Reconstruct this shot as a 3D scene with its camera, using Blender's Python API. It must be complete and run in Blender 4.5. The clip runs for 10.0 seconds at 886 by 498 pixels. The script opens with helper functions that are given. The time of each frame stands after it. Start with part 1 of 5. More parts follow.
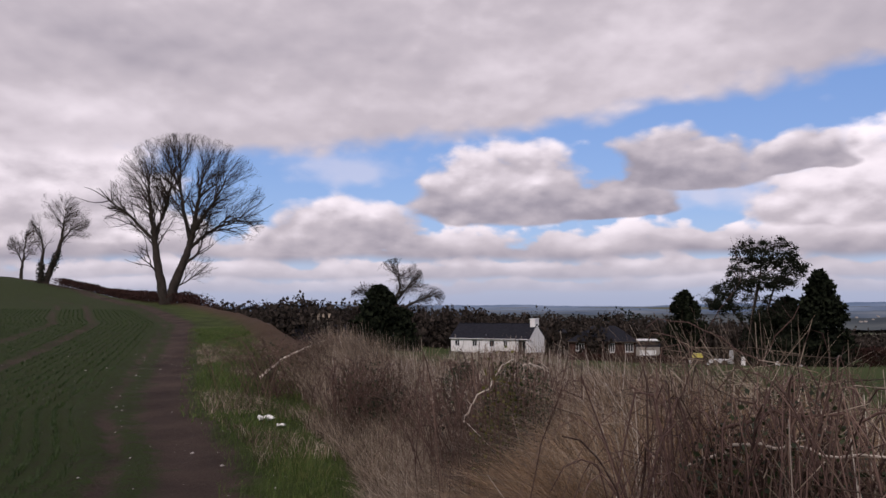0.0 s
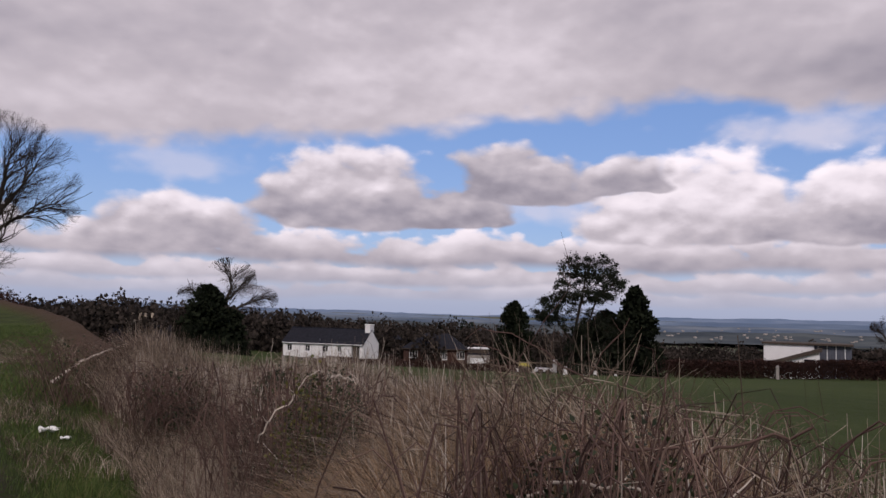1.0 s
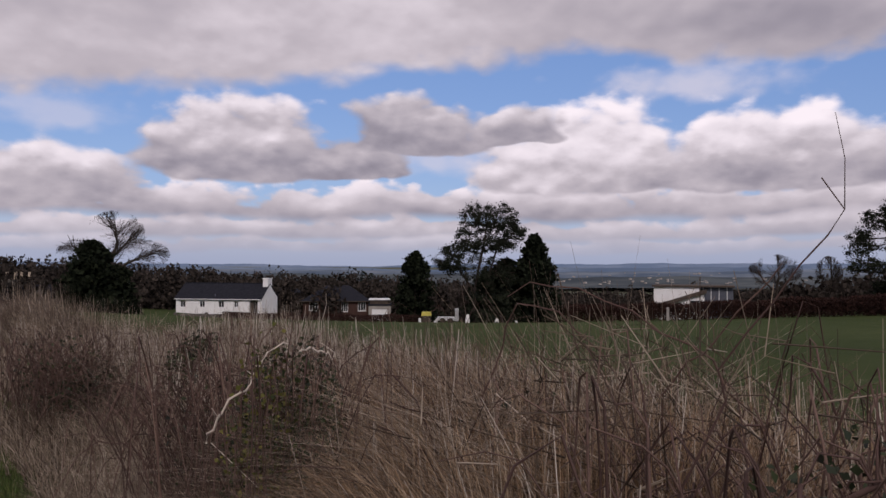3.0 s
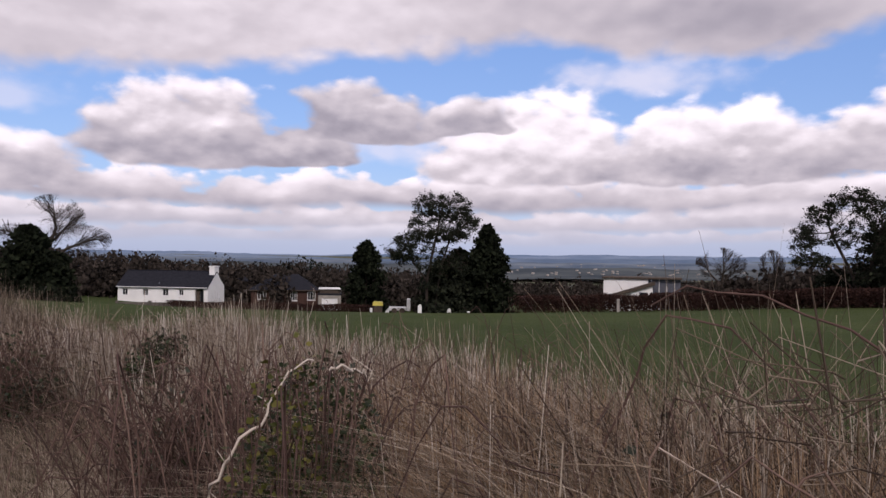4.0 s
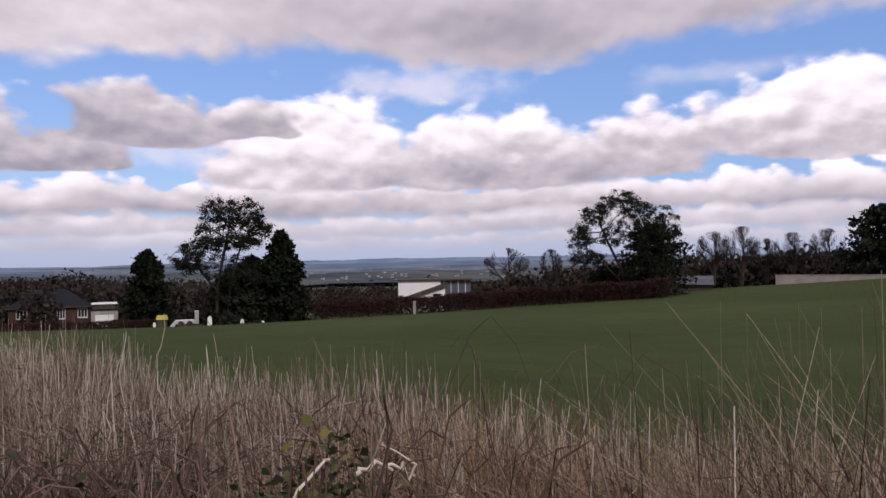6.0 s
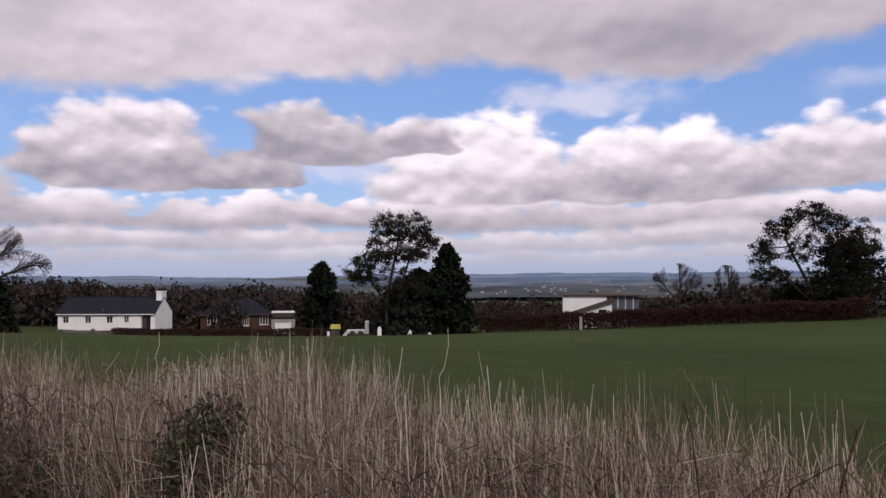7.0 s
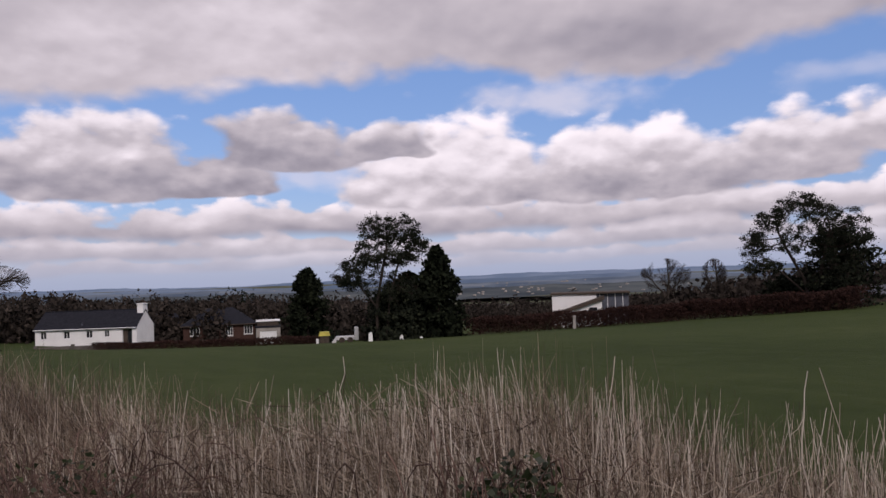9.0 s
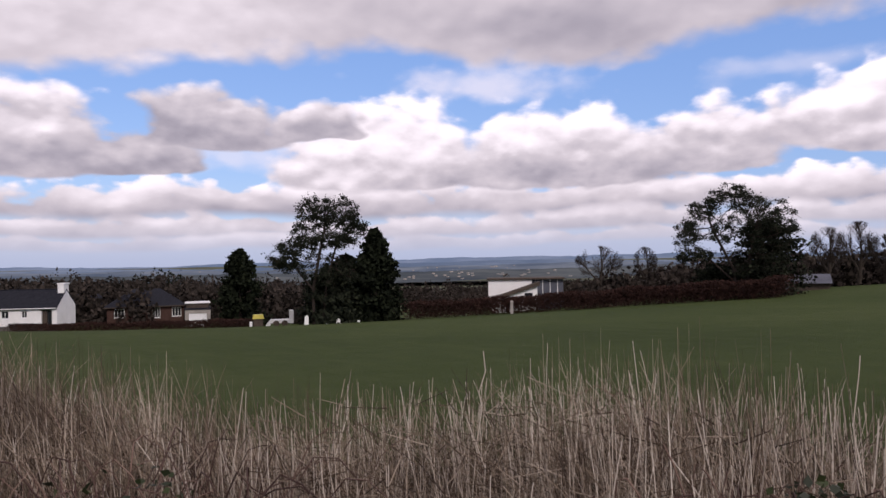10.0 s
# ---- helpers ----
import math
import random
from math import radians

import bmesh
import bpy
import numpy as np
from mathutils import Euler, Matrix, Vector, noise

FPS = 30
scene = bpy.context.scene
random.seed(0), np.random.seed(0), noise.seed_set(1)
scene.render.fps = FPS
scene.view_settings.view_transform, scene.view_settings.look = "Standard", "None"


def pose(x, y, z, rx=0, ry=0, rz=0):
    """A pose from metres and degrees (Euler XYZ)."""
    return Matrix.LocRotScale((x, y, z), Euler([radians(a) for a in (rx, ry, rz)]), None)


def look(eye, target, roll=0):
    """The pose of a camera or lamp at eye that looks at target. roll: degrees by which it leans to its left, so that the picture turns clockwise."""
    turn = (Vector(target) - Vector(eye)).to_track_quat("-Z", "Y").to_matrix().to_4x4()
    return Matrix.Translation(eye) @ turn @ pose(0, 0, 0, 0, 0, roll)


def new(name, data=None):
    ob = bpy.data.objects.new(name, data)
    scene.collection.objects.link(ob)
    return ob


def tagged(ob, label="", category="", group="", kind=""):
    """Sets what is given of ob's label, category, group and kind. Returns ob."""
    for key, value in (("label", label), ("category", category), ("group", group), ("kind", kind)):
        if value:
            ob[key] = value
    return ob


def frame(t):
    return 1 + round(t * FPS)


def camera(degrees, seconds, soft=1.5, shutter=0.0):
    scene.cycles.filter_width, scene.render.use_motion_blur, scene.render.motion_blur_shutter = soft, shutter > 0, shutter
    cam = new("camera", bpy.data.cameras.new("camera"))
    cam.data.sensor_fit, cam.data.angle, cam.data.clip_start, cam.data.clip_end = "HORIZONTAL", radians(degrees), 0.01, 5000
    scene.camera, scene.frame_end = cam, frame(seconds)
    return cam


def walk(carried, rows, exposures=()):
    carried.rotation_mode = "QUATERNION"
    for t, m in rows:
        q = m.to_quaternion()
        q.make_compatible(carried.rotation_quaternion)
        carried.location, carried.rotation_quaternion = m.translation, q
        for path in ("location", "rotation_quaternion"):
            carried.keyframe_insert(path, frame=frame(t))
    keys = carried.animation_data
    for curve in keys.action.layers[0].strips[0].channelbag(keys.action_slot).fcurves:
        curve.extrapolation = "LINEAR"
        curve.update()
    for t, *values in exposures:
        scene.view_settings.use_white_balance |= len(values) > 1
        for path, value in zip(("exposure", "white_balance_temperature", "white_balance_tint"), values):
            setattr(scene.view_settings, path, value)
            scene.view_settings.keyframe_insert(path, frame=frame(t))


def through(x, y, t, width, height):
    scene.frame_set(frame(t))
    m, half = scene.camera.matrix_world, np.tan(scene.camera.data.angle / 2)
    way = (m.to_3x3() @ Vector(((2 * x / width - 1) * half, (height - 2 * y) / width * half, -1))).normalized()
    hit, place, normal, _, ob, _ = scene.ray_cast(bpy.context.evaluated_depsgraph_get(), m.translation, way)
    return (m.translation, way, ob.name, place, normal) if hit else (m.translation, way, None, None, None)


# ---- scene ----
cam = camera(61.0, 10.0)
PATH = [
    (0, (0.323, 1.99, 1.807), (0.287, 3.984, 1.957), -0.3),
    (0.5, (0.373, 2.17, 1.802), (0.756, 4.131, 1.876), 3.9),
    (1, (0.504, 2.506, 1.801), (0.89, 4.462, 1.97), 1.5),
    (1.5, (0.535, 2.847, 1.801), (1.109, 4.756, 1.957), 0.6),
    (2, (0.564, 3.011, 1.793), (1.197, 4.9, 1.97), 0.2),
    (2.5, (0.431, 3.23, 1.789), (1.073, 5.122, 1.873), 0.1),
    (4, (0.136, 4.342, 1.801), (0.916, 6.183, 1.817), 0.8),
    (4.5, (0.156, 4.766, 1.796), (1.284, 6.418, 1.79), -0.5),
    (5, (0.068, 5.033, 1.804), (1.375, 6.547, 1.806), -0.7),
    (6.5, (-0.062, 5.863, 1.82), (1.078, 7.505, 1.881), -1.0),
    (7, (-0.235, 6.399, 1.803), (0.669, 8.182, 1.873), -0.2),
    (7.5, (-0.41, 6.87, 1.805), (0.411, 8.692, 1.88), -2.2),
    (8, (-0.579, 7.347, 1.802), (0.158, 9.199, 1.958), -2.1),
    (8.5, (-0.772, 7.745, 1.791), (0.158, 9.511, 1.923), -0.5),
    (9, (-0.895, 8.173, 1.79), (0.065, 9.925, 1.866), -2.0),
    (9.5, (-1.087, 8.588, 1.792), (-0.034, 10.288, 1.846), 1.1),
    (10, (-1.341, 9.113, 1.793), (-0.224, 10.771, 1.822), -1.1),
]
walk(cam, [(t, look(eye, target, roll)) for t, eye, target, roll in PATH],
     exposures=[(0, .0, 6500, 20), (1.0, -.08, 6500, 20), (2.5, -.25, 6500, 20), (4.0, .2, 6500, 20), (5.0, .28, 6500, 20), (6.5, .1, 6500, 20), (8.0, -.05, 6500, 20), (8.5, -.18, 6500, 20), (9.0, -.06, 6500, 20), (9.5, .18, 6500, 20), (10.0, .22, 6500, 20)])

# ---- node helpers ----
def add(nt, kind, **links):
    """A node; each keyword is a property, or an input as i_<index>."""
    n = nt.nodes.new(kind)
    for key, v in links.items():
        if key.startswith("i_"):
            sock = n.inputs[int(key[2:])]
            if isinstance(v, bpy.types.NodeSocket):
                nt.links.new(v, sock)
            else:
                sock.default_value = v
        else:
            setattr(n, key, v)
    return n


def m(nt, op, a, b=0.0, clamp=False):
    return add(nt, "ShaderNodeMath", operation=op, use_clamp=clamp, i_0=a, i_1=b).outputs[0]


def vm(nt, op, a, b=(0, 0, 0)):
    n = add(nt, "ShaderNodeVectorMath", operation=op, i_0=a, i_1=b)
    return n.outputs["Value"] if op == "LENGTH" else n.outputs["Vector"]


def ramp(nt, fac, stops):
    n = add(nt, "ShaderNodeValToRGB", i_0=fac)
    el = n.color_ramp.elements
    while len(el) < len(stops):
        el.new(0.5)
    for e, (p, c) in zip(el, stops):
        e.position, e.color = p, (*c, 1)
    return n.outputs[0]


def mix(nt, fac, a, b):
    n = add(nt, "ShaderNodeMix", data_type="RGBA")
    for sock, v in ((n.inputs[0], fac), (n.inputs[6], a), (n.inputs[7], b)):
        if isinstance(v, bpy.types.NodeSocket):
            nt.links.new(v, sock)
        else:
            sock.default_value = v if not isinstance(v, tuple) else (*v, 1)
    return n.outputs[2]


# ---- sky: broken cloud over blue, sun behind the walker ----
SUN_TURN, SUN_HIGH = 188.0, 36.0          # degrees clockwise from +y, degrees above the horizon
# cumulus heaps, far ones first: degrees to the right of +y, degrees up of the base, half width, height, tone of base and top
HEAPS = [(-8.4, 4.6, 7.2, 4.0, .40, .80), (-28, 6.0, 8.5, 8.5, .60, .84), (30, 6.4, 10.2, 6.2, .56, .98), (43.5, 6.0, 11, 6.2, .40, .94),
         (53, 6.6, 6.5, 4.8, .44, .86), (65.5, 7.8, 10, 5.8, .50, 1.0), (81, 7.4, 10, 5, .50, .92), (4.0, 6.9, 9.0, 6.2, .36, .76),
         (11.5, 6.8, 5.4, 3.6, .32, .52), (17.0, 9.0, 7.2, 4.6, .33, .60), (24.9, 9.4, 4.0, 3.0, .36, .62), (-44, 5, 12, 9, .5, .8)]
# long rolls of cloud, far ones first: base, height, tone of base and top
ROLLS = [(1.1, 1.2, .50, .74), (2.2, 1.6, .44, .80), (3.7, 2.7, .34, .96)]
VEILS = [(38, 13.0, 11, 2.2, .75), (-9, 10.4, 8, 2.0, .5), (20, 8.0, 9, 2.2, .6), (60, 13.2, 9, 1.2, .4)]
# lower edge of the grey deck: degrees to the right of +y, degrees up
DECK = [(-60, 9.0), (-31, 10.0), (-15, 10.8), (0, 12.2), (10, 13.4), (18, 14.7), (30, 15.2), (37, 13.8), (45, 13.9), (57, 15.2), (66, 15.9), (90, 16)]
DECK_TONES = [(43, 17.0, 13, 2.6, -.20), (-20, 18.5, 14, 2.5, -.12), (12, 18, 12, 3, .08), (-24, 14, 8, 2, .12), (62, 17, 12, 2.4, -.08), (2, 14.5, 12, 1.6, .05)]


def puff_group():
    """Billowing relief of cumulus over a direction in degrees."""
    g = bpy.data.node_groups.new("cloud_puffs", "ShaderNodeTree")
    g.interface.new_socket("P", in_out="INPUT", socket_type="NodeSocketVector")
    g.interface.new_socket("F", in_out="OUTPUT", socket_type="NodeSocketFloat")
    gi, go = g.nodes.new("NodeGroupInput"), g.nodes.new("NodeGroupOutput")
    q = vm(g, "MULTIPLY", gi.outputs[0], (.17, .30, 0))
    n = add(g, "ShaderNodeTexNoise", i_2=1.25, i_3=6.0, i_4=.52)
    g.links.new(q, n.inputs[0])
    vo = add(g, "ShaderNodeTexVoronoi", feature="SMOOTH_F1", i_2=2.1)
    g.links.new(vm(g, "ADD", q, vm(g, "MULTIPLY", n.outputs["Color"], (.35, .35, 0))), vo.inputs[0])
    v2 = add(g, "ShaderNodeTexVoronoi", feature="SMOOTH_F1", i_2=5.0)
    g.links.new(vm(g, "ADD", q, vm(g, "MULTIPLY", n.outputs["Color"], (.25, .25, 0))), v2.inputs[0])
    f = m(g, "ADD", m(g, "SUBTRACT", n.outputs["Fac"], .5), m(g, "MULTIPLY", m(g, "SUBTRACT", .40, vo.outputs["Distance"]), .50))
    f = m(g, "ADD", f, m(g, "MULTIPLY", m(g, "SUBTRACT", .38, v2.outputs["Distance"]), .22))
    g.links.new(f, go.inputs[0])
    return g


def step(nt, x, lo, hi):
    return add(nt, "ShaderNodeMapRange", interpolation_type="SMOOTHSTEP", i_0=x, i_1=lo, i_2=hi).outputs[0]


def cloud_tone(nt, sh):
    return ramp(nt, sh, [(0, (.20, .19, .235)), (.3, (.36, .345, .39)), (.55, (.56, .53, .56)), (.8, (.88, .84, .87)), (1, (1.05, 1.0, 1.02))])


def make_world():
    w = bpy.data.worlds.new("sky")
    scene.world, w.use_nodes = w, True
    nt = w.node_tree
    nt.nodes.clear()
    out = nt.nodes.new("ShaderNodeOutputWorld")
    sky = add(nt, "ShaderNodeTexSky", sky_type="NISHITA", sun_disc=False, sun_elevation=radians(SUN_HIGH),
              sun_rotation=radians(SUN_TURN), air_density=1.1, dust_density=.6, ozone_density=1.6)
    col = vm(nt, "SCALE", mix(nt, .55, sky.outputs[0], (1.5, 3.2, 7.2)))
    col.node.inputs["Scale"].default_value = .105
    d = add(nt, "ShaderNodeSeparateXYZ", i_0=nt.nodes.new("ShaderNodeTexCoord").outputs["Generated"])
    deg = 180 / math.pi
    az = m(nt, "MULTIPLY", m(nt, "ARCTAN2", d.outputs[0], d.outputs[1]), deg)
    el = m(nt, "MULTIPLY", m(nt, "ARCSINE", d.outputs[2]), deg)
    p = add(nt, "ShaderNodeCombineXYZ", i_0=az, i_1=el).outputs[0]
    grp = puff_group()

    def puffs(q):
        n = nt.nodes.new("ShaderNodeGroup")
        n.node_tree = grp
        nt.links.new(q, n.inputs[0])
        return n.outputs[0]

    f0 = puffs(p)
    relief = m(nt, "MULTIPLY", m(nt, "SUBTRACT", f0, puffs(vm(nt, "ADD", p, (-.35, .8, 0)))), .62)
    wob = add(nt, "ShaderNodeTexNoise", i_2=1.0, i_3=3.0, i_4=.5)
    nt.links.new(vm(nt, "MULTIPLY", p, (.09, .16, 0)), wob.inputs[0])
    p2 = vm(nt, "ADD", p, vm(nt, "MULTIPLY", vm(nt, "SUBTRACT", wob.outputs["Color"], (.5, .5, .5)), (4.5, 2.0, 0)))
    sep = add(nt, "ShaderNodeSeparateXYZ", i_0=p2)
    a2, e2 = sep.outputs[0], sep.outputs[1]
    soft = m(nt, "MULTIPLY", m(nt, "SUBTRACT", wob.outputs["Fac"], .5), .5)
    for base, h, s0, s1 in ROLLS:
        v = m(nt, "DIVIDE", m(nt, "SUBTRACT", e2, base), h)
        top = step(nt, m(nt, "SUBTRACT", m(nt, "ADD", 1.0, m(nt, "MULTIPLY", f0, 1.9)), v), 0, .30)
        k = m(nt, "MULTIPLY", top, step(nt, v, -.25, .1))
        sh = m(nt, "ADD", m(nt, "ADD", s0, m(nt, "MULTIPLY", m(nt, "MINIMUM", v, 1.0), s1 - s0)), m(nt, "ADD", m(nt, "MULTIPLY", relief, .6), soft), clamp=True)
        col = mix(nt, k, col, cloud_tone(nt, sh))
    # haze fills the lowest sky
    col = mix(nt, m(nt, "MULTIPLY", step(nt, el, 4.2, 1.0), .55), col, (.50, .52, .60))
    for ca, ce, wd, h, k in VEILS:
        r = vm(nt, "LENGTH", vm(nt, "MULTIPLY", vm(nt, "SUBTRACT", p2, (ca, ce, 0)), (1 / wd, 1 / h, 0)))
        al = step(nt, m(nt, "ADD", m(nt, "SUBTRACT", 1.0, r), m(nt, "MULTIPLY", f0, 1.6)), 0, .9)
        col = mix(nt, m(nt, "MULTIPLY", al, k), col, (.72, .72, .80))
    for ca, base, wd, h, s0, s1 in HEAPS:
        u = m(nt, "DIVIDE", m(nt, "SUBTRACT", a2, ca), wd)
        v = m(nt, "DIVIDE", m(nt, "SUBTRACT", e2, base), h)
        ve = m(nt, "MAXIMUM", v, m(nt, "MULTIPLY", v, -5.0))
        r = m(nt, "SQRT", m(nt, "ADD", m(nt, "MULTIPLY", u, u), m(nt, "MULTIPLY", ve, ve)))
        k = step(nt, m(nt, "ADD", m(nt, "SUBTRACT", 1.0, r), m(nt, "MULTIPLY", f0, .8)), 0, .24)
        sh = m(nt, "ADD", s0, m(nt, "MULTIPLY", m(nt, "MULTIPLY", v, 1.25, clamp=True), s1 - s0))
        sh = m(nt, "ADD", sh, m(nt, "ADD", relief, m(nt, "MULTIPLY", soft, .6)), clamp=True)
        col = mix(nt, k, col, cloud_tone(nt, sh))
    # the grey deck overhead
    span = [((x + 60) / 150, (y / 20,) * 3) for x, y in DECK]
    edge = m(nt, "MULTIPLY", ramp(nt, m(nt, "DIVIDE", m(nt, "ADD", az, 60.0), 150.0), span), 20.0)
    k = step(nt, m(nt, "ADD", m(nt, "DIVIDE", m(nt, "SUBTRACT", e2, edge), 2.4), m(nt, "MULTIPLY", f0, .9)), -.15, .55)
    fine = m(nt, "MULTIPLY", relief, .30)
    sh = m(nt, "ADD", m(nt, "ADD", .545, fine), m(nt, "MULTIPLY", soft, .8))
    for ca, ce, wd, h, t in DECK_TONES:
        r = vm(nt, "LENGTH", vm(nt, "MULTIPLY", vm(nt, "SUBTRACT", p2, (ca, ce, 0)), (1 / wd, 1 / h, 0)))
        sh = m(nt, "ADD", sh, m(nt, "MULTIPLY", m(nt, "POWER", 2.718, m(nt, "MULTIPLY", m(nt, "MULTIPLY", r, r), -1.2)), t))
    col = mix(nt, k, col, cloud_tone(nt, sh))
    # thin haze lies along the skyline
    col = mix(nt, m(nt, "MULTIPLY", step(nt, el, 2.6, -.2), .8), col, (.37, .44, .58))
    back = add(nt, "ShaderNodeBackground", i_0=col, i_1=1.0)
    nt.links.new(back.outputs[0], out.inputs[0])


make_world()
sun = bpy.data.lights.new("sun", "SUN")
sun.energy, sun.angle, sun.color = 1.6, radians(12), (1, .95, .88)
sun_ob = new("sun", sun)
ta, te = radians(SUN_TURN), radians(SUN_HIGH)
sun_ob.matrix_world = look((math.sin(ta) * math.cos(te) * 100, math.cos(ta) * math.cos(te) * 100, math.sin(te) * 100), (0, 0, 0))

# ---- materials ----
def material(name, rough=.9, spec=.15):
    mt = bpy.data.materials.new(name)
    mt.use_nodes = True
    b = mt.node_tree.nodes["Principled BSDF"]
    b.inputs["Roughness"].default_value = rough
    b.inputs["Specular IOR Level"].default_value = spec
    return mt, mt.node_tree, b


def noise_tex(nt, scale, detail=4.0, rough=.55, vec=None):
    n = add(nt, "ShaderNodeTexNoise", i_2=scale, i_3=detail, i_4=rough)
    nt.links.new(vec or nt.nodes.new("ShaderNodeNewGeometry").outputs["Position"], n.inputs[0])
    return n.outputs["Fac"]


def bump(nt, b, height, strength, dist):
    n = add(nt, "ShaderNodeBump", i_0=strength, i_1=dist)
    nt.links.new(height, n.inputs["Height"])
    nt.links.new(n.outputs[0], b.inputs["Normal"])


def island_mat(name, stops, rough=.8, spec=.2, through=0.0):
    """Colour that differs from blade to blade, leaf to leaf."""
    mt, nt, b = material(name, rough, spec)
    g = nt.nodes.new("ShaderNodeNewGeometry")
    big = noise_tex(nt, 1.3, 3)
    f = m(nt, "ADD", m(nt, "MULTIPLY", g.outputs["Random Per Island"], .75), m(nt, "MULTIPLY", m(nt, "SUBTRACT", big, .38), 1.0), clamp=True)
    c = ramp(nt, f, stops)
    nt.links.new(c, b.inputs["Base Color"])
    if through:
        t = add(nt, "ShaderNodeBsdfTranslucent", i_0=c)
        mx = add(nt, "ShaderNodeMixShader", i_0=through)
        nt.links.new(b.outputs[0], mx.inputs[1])
        nt.links.new(t.outputs[0], mx.inputs[2])
        nt.links.new(mx.outputs[0], nt.nodes["Material Output"].inputs[0])
    return mt


def plain_mat(name, c0, c1, scale, rough=.85, spec=.2, bumps=.3, dist=.01, metal=0.0):
    """Two tones over coarse and fine noise, with fine relief."""
    mt, nt, b = material(name, rough, spec)
    a, f = noise_tex(nt, scale, 3), noise_tex(nt, scale * 9, 5)
    k = m(nt, "ADD", m(nt, "MULTIPLY", a, .6), m(nt, "MULTIPLY", f, .4))
    nt.links.new(ramp(nt, k, [(.35, c0), (.65, c1)]), b.inputs["Base Color"])
    b.inputs["Metallic"].default_value = metal
    if bumps:
        bump(nt, b, f, bumps, dist)
    return mt


DRY = island_mat("dry_grass", [(0, (.022, .014, .010)), (.34, (.082, .057, .041)), (.66, (.26, .200, .145)), (1, (.60, .51, .41))], .75, .25, .2)
TAN = island_mat("tan_grass", [(0, (.06, .034, .019)), (.4, (.24, .150, .085)), (.75, (.42, .295, .185)), (1, (.60, .47, .33))], .75, .25, .2)
PALE = island_mat("pale_stalk", [(0, (.18, .138, .11)), (.5, (.46, .392, .325)), (1, (.72, .65, .56))], .7, .3)
TWIG = island_mat("bramble_stem", [(0, (.035, .020, .016)), (.5, (.085, .05, .042)), (.85, (.17, .11, .085)), (1, (.24, .17, .13))], .8, .2)
IVY = island_mat("ivy_leaf", [(0, (.008, .011, .005)), (.5, (.018, .026, .010)), (.85, (.036, .050, .015)), (1, (.07, .08, .025))], .55, .3, .1)
MOSS = island_mat("mossy_leaf", [(0, (.03, .04, .01)), (.5, (.08, .085, .018)), (1, (.17, .15, .04))], .7, .2, .1)
GREEN = island_mat("green_grass", [(0, (.022, .038, .009)), (.4, (.052, .088, .018)), (.75, (.09, .135, .03)), (1, (.20, .17, .08))], .6, .3, .25)
CROP = island_mat("crop_blade", [(0, (.014, .03, .008)), (.5, (.030, .058, .013)), (1, (.055, .09, .024))], .55, .35, .25)
BARK = plain_mat("bark", (.018, .014, .012), (.045, .036, .030), 2.0, .95, .1, .6, .02)
ASHBARK = plain_mat("ash_bark", (.022, .018, .015), (.055, .045, .037), 2.0, .95, .1, .6, .02)
TWIGGY = island_mat("fine_twig", [(0, (.016, .012, .010)), (1, (.055, .042, .034))], .95, .05)
DARKLEAF = island_mat("evergreen_leaf", [(0, (.008, .010, .007)), (.6, (.017, .021, .013)), (1, (.036, .041, .024))], .8, .08)
CONIFER = island_mat("conifer_spray", [(0, (.007, .009, .006)), (.6, (.013, .017, .010)), (1, (.024, .029, .016))], .9, .04)
WOOD = island_mat("winter_wood", [(0, (.016, .014, .012)), (.5, (.034, .028, .024)), (1, (.065, .052, .044))], .95, .05)
BEECH = island_mat("beech_hedge", [(0, (.018, .010, .009)), (.5, (.038, .019, .016)), (1, (.066, .034, .026))], .9, .1)
WHITE = plain_mat("white_render", (.72, .71, .70), (.82, .81, .80), .8, .8, .3, .15)
SLATE = plain_mat("slate", (.010, .011, .016), (.022, .023, .030), 3.0, .85, .12, .4)
BRICK = plain_mat("red_brick", (.042, .023, .019), (.075, .041, .033), 3.0, .9, .15, .4)
STONE = plain_mat("grey_stone", (.06, .054, .048), (.14, .125, .11), 1.5, .9, .2, .5)
BLOCK = plain_mat("pale_block", (.24, .22, .20), (.36, .33, .30), 1.0, .9, .2, .3)
TIMBER = plain_mat("dark_timber", (.04, .03, .025), (.09, .07, .055), 4.0, .8, .2, .3)
SHEET = plain_mat("grey_sheet", (.05, .055, .075), (.10, .105, .13), 1.0, .6, .3, .2)
YELLOW = plain_mat("yellow_paint", (.55, .48, .08), (.70, .60, .14), 5.0, .5, .4, .1)
FRAME = plain_mat("white_frame", (.70, .70, .70), (.80, .80, .80), 4.0, .45, .4, .05)
CLAY = plain_mat("clay_pot", (.38, .30, .22), (.55, .46, .36), 4.0, .85, .2, .3)
CHALK = plain_mat("pale_stone", (.20, .18, .165), (.50, .47, .44), 9.0, .85, .2, .4, .004)
PAPER = plain_mat("white_plastic", (.70, .70, .68), (.85, .85, .83), 9.0, .5, .4, .2, .004)
MATGLASS, gnt, gb = material("window_glass", .08, .5)
gb.inputs["Base Color"].default_value = (.018, .02, .024, 1)


